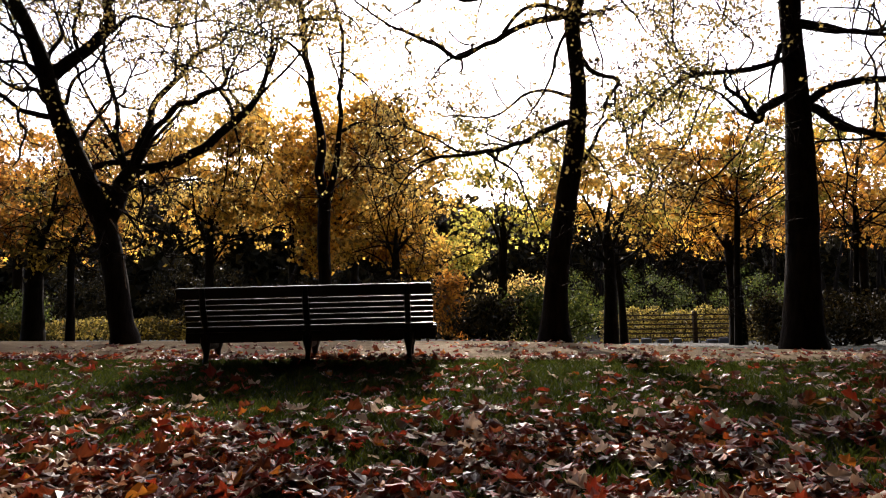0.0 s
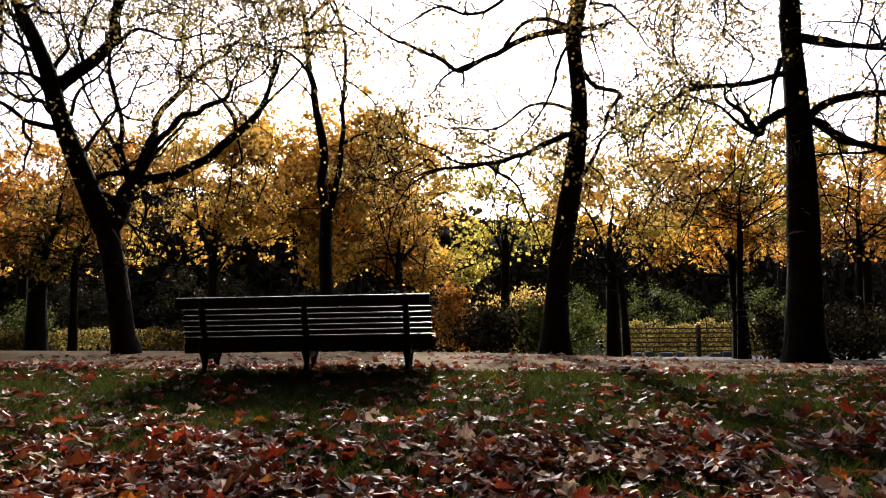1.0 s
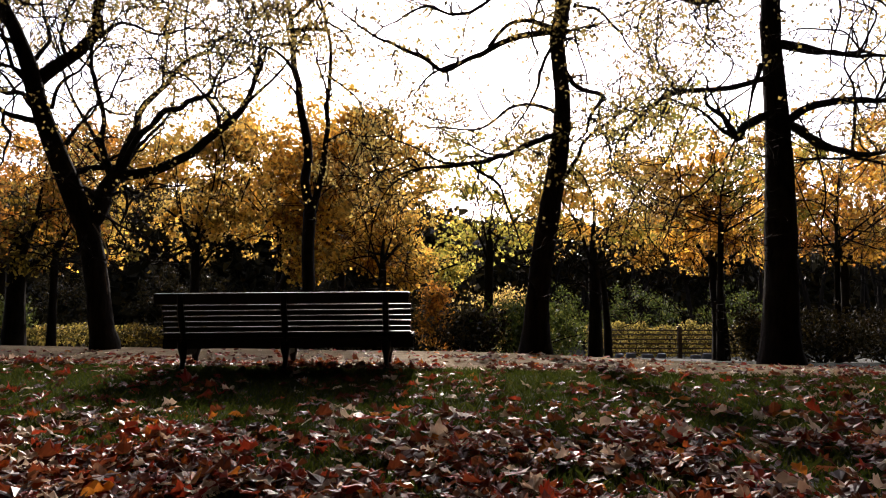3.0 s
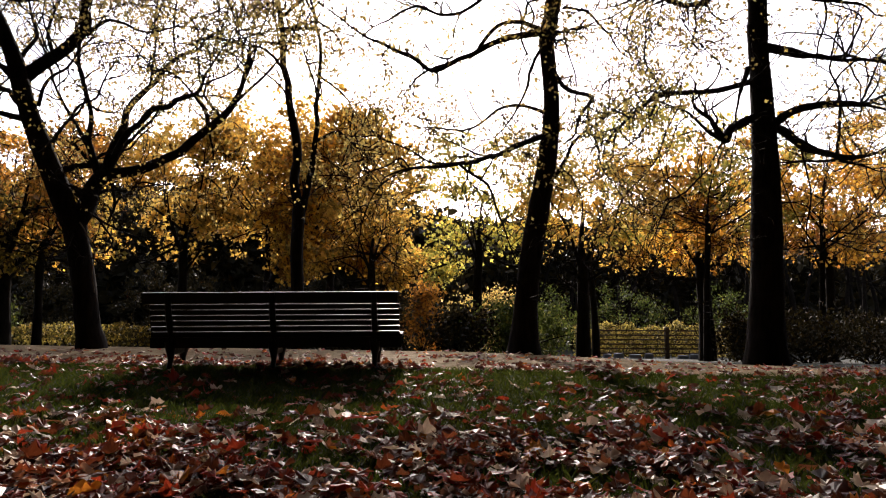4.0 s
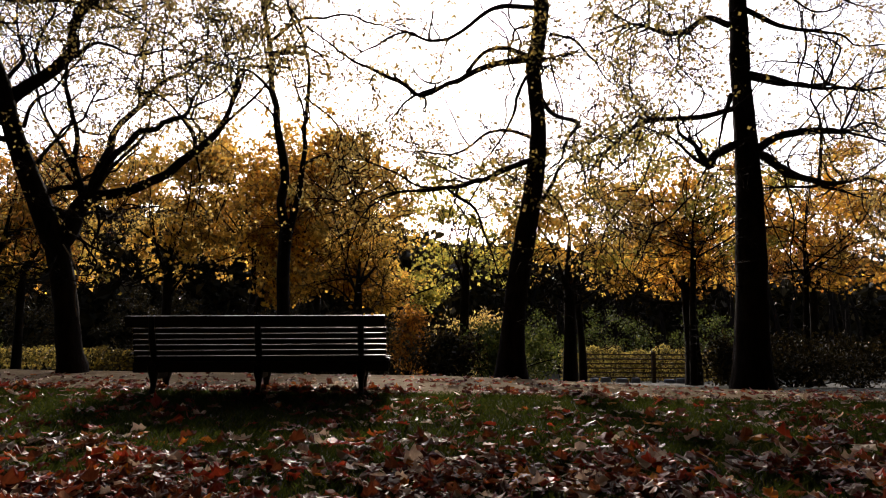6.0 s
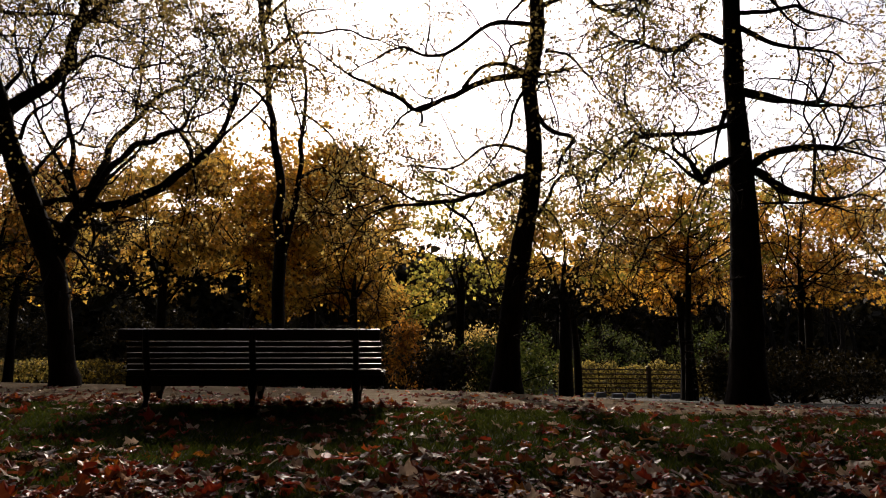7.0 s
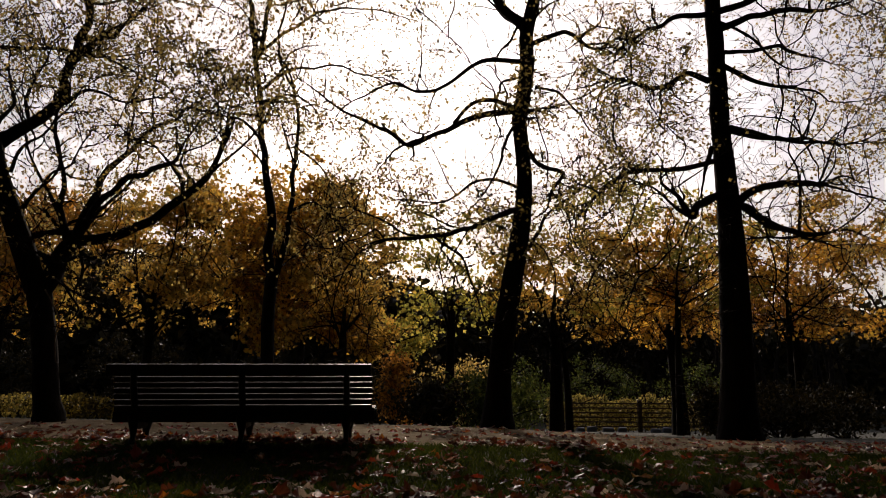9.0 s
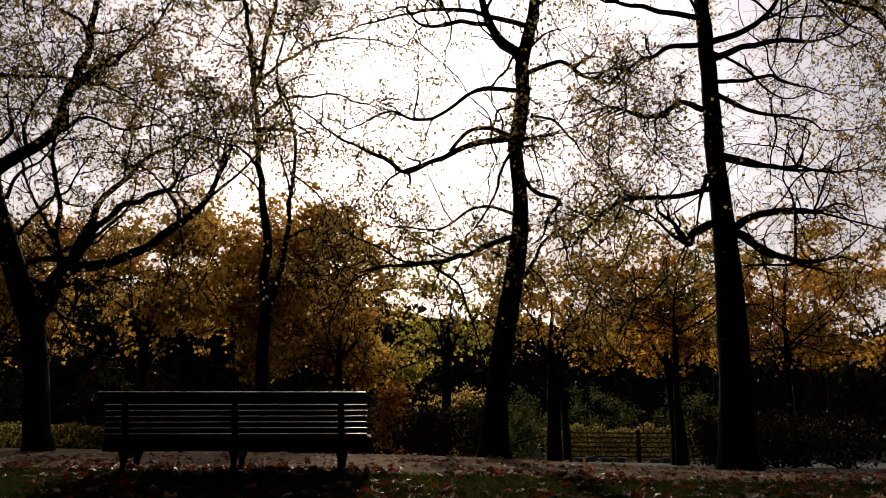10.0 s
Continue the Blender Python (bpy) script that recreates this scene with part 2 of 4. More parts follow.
# three-lobed leaf, stem at the bottom
LOBED = np.array([(0, -0.42, 0), (0.5, 0.02, 0), (0.2, 0.16, 0), (0, 0.58, 0), (-0.2, 0.16, 0), (-0.5, 0.02, 0)])
OVAL = np.array([(0, -0.5, 0), (0.33, -0.05, 0.04), (0, 0.55, 0), (-0.33, -0.05, 0.04)])


def leaf_cloud(name, at, size, material, shape=LOBED, hang=0.55, rng=np.random):
    """Leaves of random turn and size at the points given, as one mesh."""
    n = len(at)
    normal = rng.normal(0, 1, (n, 3)) * (1, 1, 1 - hang * 0.4)
    axes = turns(normal, rng.uniform(0, 6.283, n))
    s = size * rng.uniform(0.6, 1.25, n)
    bend = rng.normal(0, 0.25, n)
    local = np.repeat(shape[None], n, 0).copy()
    local[:, :, 2] += bend[:, None] * local[:, :, 1] ** 2 + np.abs(local[:, :, 0]) * rng.normal(0, 0.3, n)[:, None]
    v = np.einsum("nki,nij->nkj", local * s[:, None, None], axes) + at[:, None]
    k = len(shape)
    f = np.arange(n * k).reshape(n, k)
    return fast_mesh(name, v.reshape(-1, 3), f, material)


# ---- ground ----
def step01(v):
    v = np.clip(v, 0, 1)
    return v * v * (3 - 2 * v)


def near_edge(x):
    return 6.62 - 0.13 * x


def far_edge(x):
    return 9.62 - 0.165 * x


def height(x, y):
    """The lie of the land: a level lawn and path; beyond it the ground falls gently."""
    x, y = np.asarray(x, float), np.asarray(y, float)
    fall = 0.0705 * np.clip(y - far_edge(np.clip(x, -12, 12)) + 0.1, 0, 26)
    side = 0.13 * step01(x / 5.5) * step01((y - 6.0) / 3)
    rise = (-0.05 + 0.08 * step01((y - 4.4) / 2.1)) * (1 - 0.55 * step01((x - 0.5) / 2.5)) * (1 - step01((y - 6.9) / 2.2))
    swell = 0.012 * np.sin(1.7 * x + 0.6) * np.sin(1.3 * y + 1.0) * (1 - 0.8 * step01((y - 5.0) / 1.5))
    return swell + rise - side - fall


def grid_sheet(name, xs, ys, material, lift=0.0, rows=None):
    """A sheet over the land; rows(x, s) may place its lines between two edges."""
    X, Y = np.meshgrid(xs, ys)
    if rows:
        Y = rows(X, Y)
    V = np.stack([X, Y, height(X, Y) + lift], -1).reshape(-1, 3)
    a, b = len(ys), len(xs)
    i = np.arange(a - 1)[:, None] * b + np.arange(b - 1)[None]
    return fast_mesh(name, V, np.stack([i, i + 1, i + b + 1, i + b], -1).reshape(-1, 4), material, True)


def spread(inner, outer, n, far):
    core = np.linspace(inner, outer, n)
    return np.concatenate([[inner - far, inner - far * 0.3, inner - far * 0.08, inner - far * 0.02], core,
                           [outer + far * 0.02, outer + far * 0.08, outer + far * 0.3, outer + far]])


ground = tagged(new("ground", grid_sheet("ground", spread(-14, 14, 113, 2000), spread(-6, 42, 193, 2000), GROUND)),
                "lawn and dark woodland soil under fallen leaves", "ground", kind="structure")


def path_rows(x, s):
    ragged = 0.05 * np.sin(3.1 * x) + 0.04 * np.sin(7.7 * x + 1) + 0.02 * np.sin(17 * x)
    a, b = near_edge(x) + ragged, far_edge(x) + 0.7 * np.roll(ragged, 3, 1)
    return a + (b - a) * s


path_ob = tagged(new("path", grid_sheet("path", np.linspace(-30, 30, 400), np.linspace(0, 1, 24), PATHWAY, 0.012, path_rows)),
                 "pale sandy gravel park path strewn with leaves", "path", kind="structure")


# ---- trees ----
def thinned(lines, cell, most, rng):
    """Leaves out lines where more than so many crowd into one cell of space."""
    counts, kept = {}, []
    for k in rng.permutation(len(lines)):
        key = tuple(np.floor(lines[k][len(lines[k]) // 2, :3] / cell).astype(int))
        counts[key] = counts.get(key, 0) + 1
        if counts[key] <= most:
            kept.append(lines[k])
    return kept


def twig_lines(limbs, rng, per_metre, length, fine, first=0.25, droop=0.0, crowd=4):
    """Side shoots and fine twigs that grow from limbs. Returns both lists of lines and the points of the leaves."""
    shoots, twigs = [], []
    for line in limbs:
        p = line[:, :3]
        seg = np.linalg.norm(np.diff(p, axis=0), axis=1)
        total = seg.sum()
        along = np.concatenate([[0], np.cumsum(seg)]) / total
        for _ in range(rng.poisson(per_metre * total) + 1):
            f = rng.uniform(first, 1) ** 0.8
            if np.interp(f, along, line[:, 3]) > 0.042:
                continue
            base = np.array([np.interp(f, along, p[:, k]) for k in range(3)])
            i = min(np.searchsorted(along, f), len(p) - 1)
            way = p[i] - p[max(i - 1, 0)]
            way /= np.linalg.norm(way) + 1e-9
            r0 = min(0.6 * np.interp(f, along, line[:, 3]), 0.019)
            d = 0.6 * way + rng.normal(0, 0.6, 3) + (0, 0, 0.25 - droop)
            d /= np.linalg.norm(d)
            n, L = 6, length * rng.uniform(0.45, 1.25)
            pts = [base]
            for s in range(n):
                d = d + rng.normal(0, 0.3, 3) + (0, 0, 0.05 - 0.1 * droop)
                d /= np.linalg.norm(d)
                pts.append(pts[-1] + d * L / n)
            pts = np.array(pts)
            shoots.append(np.column_stack([pts, np.linspace(r0, 0.0045, n + 1)]))
            for _ in range(fine):
                q = rng.uniform(0.2, 1) * n
                a = int(min(q, n - 1))
                b0 = pts[a] + (pts[a + 1] - pts[a]) * (q - a)
                e = (pts[a + 1] - pts[a]) / (L / n) * 0.5 + rng.normal(0, 0.65, 3)
                e /= np.linalg.norm(e)
                l = length * rng.uniform(0.2, 0.45)
                mid = b0 + e * l * 0.5 + rng.normal(0, 0.05, 3) * l
                end = b0 + e * l + rng.normal(0, 0.1, 3) * l - (0, 0, 0.12 * l)
                twigs.append(np.column_stack([[b0, mid, end], [0.005, 0.004, 0.0022]]))
    shoots, twigs = thinned(shoots, 0.6, 3, rng), thinned(twigs, 0.45, crowd, rng)
    spots = [q for t in twigs for q in (t[1, :3], t[2, :3], (t[1, :3] + t[2, :3]) / 2)]
    return shoots, twigs, np.array(spots)


def branch_lines(limbs, rng, per_metre):
    """Crooked branches of the second order."""
    out = []
    for line in limbs:
        p = line[:, :3]
        total = np.linalg.norm(np.diff(p, axis=0), axis=1).sum()
        for _ in range(rng.poisson(per_metre * total)):
            i = rng.integers(len(p) // 3, len(p))
            way = p[i] - p[max(i - 2, 0)]
            d = 0.5 * way / (np.linalg.norm(way) + 1e-9) + rng.normal(0, 0.6, 3) + (0, 0, 0.2)
            q, L = p[i], rng.uniform(0.7, 2.3)
            r = min(line[i, 3] * 0.65, 0.03)
            pts = [(*q, r)]
            for s in range(6):
                d = d / np.linalg.norm(d) + rng.normal(0, 0.36, 3) + (0, 0, 0.03)
                q = q + d / np.linalg.norm(d) * L / 6
                pts.append((*q, r + (0.006 - r) * (s + 1) / 6))
            out.append(spline(pts, 0.12))
    return out


def grown_tree(name, label, limbs, seed, leaves, leaf_size, material, per_metre=3.4, length=0.85, fine=8, top=None, sparse=1.0, boughs_per_metre=1.4, crowd=4, bare=(0.9, 1.9)):
    """A tree from its main limbs; the first one is the trunk."""
    rng = np.random.default_rng(seed)
    x, y = limbs[0][0][0], limbs[0][0][1]
    tree = tagged(new(name), label, "tree")
    base = np.array([x, y, float(height(x, y))])
    tree.location = base
    lines = []
    for k, l in enumerate(limbs):
        pts = [np.array(q) - (*base, 0) for q in l]
        if k and 0.008 < pts[-1][3] < 0.06:
            # the limb runs out into a crooked tip
            way = pts[-1][:3] - pts[-2][:3]
            way = way / np.linalg.norm(way) + rng.normal(0, 0.35, 3)
            pts.append(np.array([*(pts[-1][:3] + way * 0.35), pts[-1][3] * 0.5]))
            pts.append(np.array([*(pts[-1][:3] + (way + rng.normal(0, 0.5, 3)) * 0.35), 0.006]))
        line = spline(pts, 0.09)
        if k:
            wave = rng.normal(0, 1, (len(line) // 4 + 3, 3))
            at = np.linspace(0, len(wave) - 1, len(line))
            bend = np.column_stack([np.interp(at, np.arange(len(wave)), wave[:, j]) for j in range(3)])
            fade = np.clip(np.linspace(0, 4, len(line)), 0, 1)[:, None]
            line[:, :3] += bend * fade * (0.022 if line[0, 3] < 0.09 else 0.008)
        lines.append(line)
    lines[0][0, 2] = -0.15
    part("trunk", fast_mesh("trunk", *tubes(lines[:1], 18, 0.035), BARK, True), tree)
    upper = []
    if top:
        # the crown goes on above
        tx, ty, tz, tr = np.array(limbs[top[0]][-1]) - (*base, 0)
        for _ in range(top[1]):
            d = rng.normal(0, 0.55, 3) + (0, 0, 0.8)
            q = np.array([tx, ty, tz - rng.uniform(0, 0.9)])
            pts = [(*q, tr * 0.8)]
            for s in range(4):
                q = q + d / np.linalg.norm(d) * rng.uniform(0.6, 1.0)
                d = d + rng.normal(0, 0.25, 3)
                pts.append((*q, tr * (0.6 - 0.13 * s)))
            upper.append(spline(pts, 0.2))
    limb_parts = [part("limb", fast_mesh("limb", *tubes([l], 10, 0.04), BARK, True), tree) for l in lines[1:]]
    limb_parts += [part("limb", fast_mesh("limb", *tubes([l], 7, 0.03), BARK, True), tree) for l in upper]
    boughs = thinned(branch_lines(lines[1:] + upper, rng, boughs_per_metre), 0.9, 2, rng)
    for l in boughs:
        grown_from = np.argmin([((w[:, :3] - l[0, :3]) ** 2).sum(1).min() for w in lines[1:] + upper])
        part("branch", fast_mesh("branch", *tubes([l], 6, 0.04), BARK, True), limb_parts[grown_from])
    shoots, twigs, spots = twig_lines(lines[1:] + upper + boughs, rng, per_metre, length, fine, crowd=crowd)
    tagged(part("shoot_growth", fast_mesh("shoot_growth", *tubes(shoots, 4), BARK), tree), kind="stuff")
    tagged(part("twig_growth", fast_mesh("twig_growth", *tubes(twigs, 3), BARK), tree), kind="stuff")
    pick = rng.integers(0, len(spots), leaves)
    # leaves stand in clusters: some stretches of the crown are bare
    keep = np.array([noise.noise(Vector(s) * 0.9 + Vector((seed, 0, 0))) for s in spots])[pick] > rng.uniform(-1.1, 0.25, leaves) * sparse
    at = spots[pick[keep]] + rng.normal(0, 0.05, (keep.sum(), 3)) - (0, 0, 0.03)
    # the inside of the crown, round the thick wood, is bare
    thick = np.vstack([l[l[:, 3] > 0.1, :3][::3] for l in lines])
    near = np.full(len(at), 9.0)
    for q in thick:
        near = np.minimum(near, ((at - q) ** 2 * (1, 1, 2)).sum(1))
    at = at[near > rng.uniform(*bare, len(at)) ** 2]
    # no sprays hang lower than a walker's head
    at = at[at[:, 2] + base[2] > rng.normal(2.0, 0.25, len(at))]
    part("crown", leaf_cloud("crown", at, leaf_size, material, LOBED, rng=rng), tree)
    return tree


def round_tree(name, label, x, y, tall, crown, seed, leaves, leaf_size, material, trunk=0.14, fork=0.35, lean=0.0, shape=LOBED):
    """A tree farther off: trunk, forking limbs and a crown of clumps; crown: centre height, half width, half depth, half height."""
    rng = np.random.default_rng(seed)
    z0 = float(height(x, y))
    tree = tagged(new(name), label, "tree")
    tree.location = (x, y, z0)
    cz, a, b, c = crown
    cz -= z0
    tall -= z0
    forkz = tall * fork
    t = [(0, 0, -0.2, trunk * 1.35), (lean * 0.3, 0, forkz * 0.5, trunk), (lean, 0, forkz, trunk * 0.9), (lean * 1.2, 0.1, tall * 0.55, trunk * 0.4), (lean * 1.2 + 0.15, 0.1, tall * 0.72, 0.015)]
    trunk_line = spline(t, 0.2)
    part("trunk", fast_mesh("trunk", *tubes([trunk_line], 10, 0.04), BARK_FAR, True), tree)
    limbs = []
    for k in range(9):
        g = rng.uniform(0, 6.283)
        s = rng.uniform(0.75, 1.3) * forkz
        e = np.array([lean + a * 0.8 * math.cos(g), b * 0.8 * math.sin(g), cz + rng.uniform(-0.7, 0.8) * c])
        o = np.array([lean, 0, s])
        mid = (o + e) / 2 + rng.normal(0, 0.25, 3)
        limbs.append(spline([(*o, trunk * 0.36), (*mid, trunk * 0.2), (*e, 0.012)], 0.25))
    for l in limbs:
        part("limb", fast_mesh("limb", *tubes([l], 6, 0.04), BARK_FAR, True), tree)
    shoots, twigs, _ = twig_lines(limbs, rng, 3.0, 1.1, 2, 0.3)
    tagged(part("shoot_growth", fast_mesh("shoot_growth", *tubes(shoots, 3), BARK_FAR), tree), kind="stuff")
    # clumps of leaves, thick at the outside of the crown
    leaves = int(leaves * 0.72)
    leaf_size *= 0.82
    clumps = max(30, leaves // 45)
    b *= 0.5
    lobes = rng.uniform(-1, 1, (28, 3)) * (0.85, 0.85, 0.8)
    lobes[:5, 2] = (-0.75, -0.6, 0.7, 0.8, 0.55)
    d = rng.normal(0, 1, (clumps, 3))
    d /= np.linalg.norm(d, axis=1)[:, None]
    d = d * rng.uniform(0.05, 0.4, clumps)[:, None] + lobes[rng.integers(0, 28, clumps)]
    wob = np.array([1 + 0.35 * noise.noise(Vector(q) * 1.8 + Vector((seed * 3.1, 0, 0))) for q in d])
    centre = d * wob[:, None] * (a, b, c) + (lean, 0, cz)
    which = rng.integers(0, clumps, leaves)
    spread_ = rng.uniform(0.1, 0.3, clumps)[which][:, None]
    at = centre[which] + rng.normal(0, 1, (leaves, 3)) * spread_ * (1, 1, 0.6)
    # the crowns start higher where the wood is dense
    clear = np.interp((x + at[:, 0]) / y, [-0.6, -0.42, -0.3, -0.22, -0.1, 0.02, 0.12, 0.2, 0.5], [0.07, 0.065, 0.085, 0.05, 0.035, 0.045, 0.06, 0.075, 0.06])
    low = 0.72 + y * clear + 0.4 * np.sin(at[:, 0] * 2.1 + seed) + rng.normal(0, 0.15, leaves)
    at = at[at[:, 2] + z0 > low]
    part("crown", leaf_cloud("crown", at, leaf_size, material, shape, rng=rng), tree)
    return tree

TREE_1 = [
    [(-4.65, 9.9, 0.03, 0.216), (-4.72, 9.9, 0.33, 0.174), (-4.83, 9.9, 1.07, 0.162), (-4.96, 9.9, 1.66, 0.162), (-5.01, 9.9, 1.91, 0.174)],
    [(-5.04, 9.9, 1.81, 0.141), (-5.15, 9.8, 2.23, 0.156), (-5.36, 9.7, 2.8, 0.146), (-5.56, 9.6, 3.44, 0.125), (-5.66, 9.5, 3.89, 0.119), (-5.83, 9.4, 4.43, 0.098), (-6.02, 9.3, 4.91, 0.082), (-6.16, 9.2, 5.35, 0.066), (-6.35, 9.1, 5.95, 0.046)],
    [(-5.71, 9.65, 3.87, 0.105), (-5.52, 9.69, 4.07, 0.097), (-5.15, 9.73, 4.38, 0.086), (-4.89, 9.77, 4.74, 0.078), (-4.95, 9.81, 5.07, 0.066), (-4.77, 9.85, 5.48, 0.058)],
    [(-4.93, 9.85, 5.13, 0.07), (-4.85, 10.05, 6, 0.059), (-4.9, 10.25, 6.75, 0.052), (-4.92, 10.45, 7.78, 0.035)],
    [(-4.84, 9.7, 4.58, 0.037), (-4.46, 9.5, 4.69, 0.024), (-3.8, 9.3, 4.47, 0.016), (-3.11, 9.1, 4.49, 0.011), (-2.41, 8.9, 4.2, 0.007)],
    [(-4.87, 9.8, 5.66, 0.037), (-4.45, 10.13, 5.93, 0.034), (-4.11, 10.47, 6.61, 0.026), (-3.92, 10.8, 7.42, 0.018)],
    [(-4.99, 9.9, 1.77, 0.141), (-4.87, 10, 2.07, 0.138), (-4.82, 10.1, 2.42, 0.123), (-4.71, 10.2, 2.63, 0.111)],
    [(-4.75, 10.2, 2.6, 0.085), (-4.19, 10.27, 2.71, 0.077), (-3.78, 10.34, 2.95, 0.069), (-3.37, 10.41, 3.32, 0.065), (-3.04, 10.49, 3.67, 0.057), (-2.86, 10.56, 4.03, 0.044), (-2.74, 10.63, 4.44, 0.031), (-2.72, 10.7, 4.96, 0.022)],
    [(-4.73, 10.2, 2.6, 0.073), (-4.7, 10.44, 3.12, 0.061), (-4.66, 10.68, 3.68, 0.054), (-4.54, 10.92, 4.07, 0.046), (-4.24, 11.16, 4.61, 0.037), (-3.7, 11.4, 5.2, 0.024)],
    [(-4.66, 10.2, 2.7, 0.056), (-4.29, 10.04, 3.27, 0.046), (-3.89, 9.88, 3.52, 0.046), (-3.48, 9.72, 3.63, 0.041), (-3.12, 9.56, 3.73, 0.028), (-2.95, 9.4, 4, 0.016)],
    [(-4.83, 10.2, 2.63, 0.06), (-4.92, 10.07, 3.08, 0.046), (-4.87, 9.95, 3.53, 0.033), (-4.99, 9.82, 4.18, 0.025), (-4.89, 9.7, 4.72, 0.016)],
    [(-5.29, 9.9, 2.57, 0.046), (-5.06, 10.1, 2.7, 0.047), (-4.74, 10.3, 2.8, 0.043)],
    [(-5.19, 9.9, 2.43, 0.037), (-5.06, 9.95, 2.35, 0.038), (-4.94, 10, 2.19, 0.038)],
    [(-5.77, 9.8, 3.35, 0.045), (-5.92, 9.47, 3.34, 0.036), (-6.07, 9.13, 3.49, 0.027), (-6.23, 8.8, 3.53, 0.018)],
    [(-5.6, 9.6, 3.61, 0.036), (-5.79, 9.37, 3.95, 0.027), (-5.86, 9.13, 4.35, 0.019), (-5.87, 8.9, 4.73, 0.011)],
    [(-5.78, 9.6, 4.11, 0.036), (-5.61, 9.8, 4.6, 0.025), (-5.82, 10, 5.12, 0.017), (-6.04, 10.2, 5.66, 0.013)],
    [(-5.84, 9.5, 4.37, 0.032), (-5.98, 9.2, 4.38, 0.023), (-6.09, 8.9, 4.5, 0.015)],
    [(-5.36, 9.8, 4.3, 0.033), (-5.22, 9.4, 4.53, 0.024), (-4.85, 9, 4.76, 0.015)],
    [(-6.19, 9.7, 3.48, 0.024), (-6, 9.55, 2.94, 0.016), (-6.06, 9.4, 2.5, 0.008)],
    [(-5.5, 9.62, 3.3, 0.045), (-6.05, 10.0, 3.75, 0.036), (-6.6, 10.3, 3.95, 0.028), (-7.3, 10.6, 4.3, 0.016)],
    [(-5.83, 9.4, 4.43, 0.05), (-6.5, 9.8, 5.1, 0.038), (-7.0, 10.1, 5.4, 0.03), (-7.7, 10.4, 6.1, 0.016)],
    [(-4.8, 10.1, 2.75, 0.034), (-5.05, 10.0, 3.25, 0.026), (-5.3, 9.9, 3.75, 0.018), (-5.45, 9.8, 4.3, 0.012)],
    [(-5.3, 9.8, 3.0, 0.03), (-5.0, 9.6, 3.3, 0.022), (-4.6, 9.4, 3.5, 0.016), (-4.2, 9.2, 3.9, 0.01)],
    [(-4.7, 10.3, 2.9, 0.03), (-4.35, 10.6, 3.4, 0.024), (-4.2, 10.8, 3.9, 0.018), (-4.3, 11.0, 4.5, 0.011)],
    [(-5.45, 9.65, 3.5, 0.03), (-5.15, 9.3, 3.75, 0.022), (-4.75, 9.1, 3.9, 0.016), (-4.3, 8.9, 4.3, 0.01)],
]
TREE_2 = [
    [(-1.99, 11.6, -0.14, 0.126), (-2.03, 11.6, 0.84, 0.112), (-2.06, 11.6, 1.57, 0.107), (-2.04, 11.6, 2.3, 0.107)],
    [(-2.04, 11.6, 2.2, 0.083), (-2.13, 11.64, 2.85, 0.083), (-2.12, 11.69, 3.46, 0.078), (-2.25, 11.73, 4.18, 0.069), (-2.36, 11.77, 4.81, 0.059), (-2.46, 11.81, 5.39, 0.054), (-2.54, 11.86, 5.98, 0.05), (-2.63, 11.9, 6.63, 0.045)],
    [(-2.52, 11.8, 6.48, 0.045), (-2.45, 12, 7.63, 0.04), (-2.38, 12.2, 8.66, 0.031), (-2.37, 12.4, 9.84, 0.021)],
    [(-2.59, 11.8, 6.48, 0.049), (-2.75, 11.7, 7.47, 0.044), (-2.87, 11.6, 8.23, 0.039), (-3.02, 11.5, 9.5, 0.024)],
    [(-1.98, 11.6, 2.33, 0.063), (-1.87, 11.52, 2.73, 0.058), (-1.73, 11.43, 3.2, 0.048), (-1.74, 11.35, 3.77, 0.038), (-1.7, 11.27, 4.53, 0.033), (-1.66, 11.18, 5.13, 0.028), (-1.79, 11.1, 5.69, 0.023)],
    [(-1.73, 11.5, 3.49, 0.034), (-1.34, 11.2, 3.51, 0.023), (-0.94, 10.9, 3.17, 0.018), (-0.76, 10.6, 2.6, 0.013)],
    [(-2.32, 11.6, 4.75, 0.029), (-2.64, 11.27, 4.98, 0.024), (-2.98, 10.93, 4.99, 0.018), (-3.44, 10.6, 4.88, 0.013)],
    [(-1.79, 11.6, 5.69, 0.024), (-2.1, 11.77, 6.26, 0.025), (-2.23, 11.93, 6.97, 0.02), (-2, 12.1, 8.24, 0.015)],
    [(-2.5, 11.82, 5.8, 0.035), (-1.9, 12.1, 6.4, 0.028), (-1.1, 12.4, 6.6, 0.02), (-0.3, 12.7, 6.5, 0.013)],
    [(-2.55, 11.9, 6.6, 0.035), (-1.7, 12.3, 7.6, 0.028), (-0.9, 12.6, 8.0, 0.02), (0.2, 12.9, 8.0, 0.013)],
]
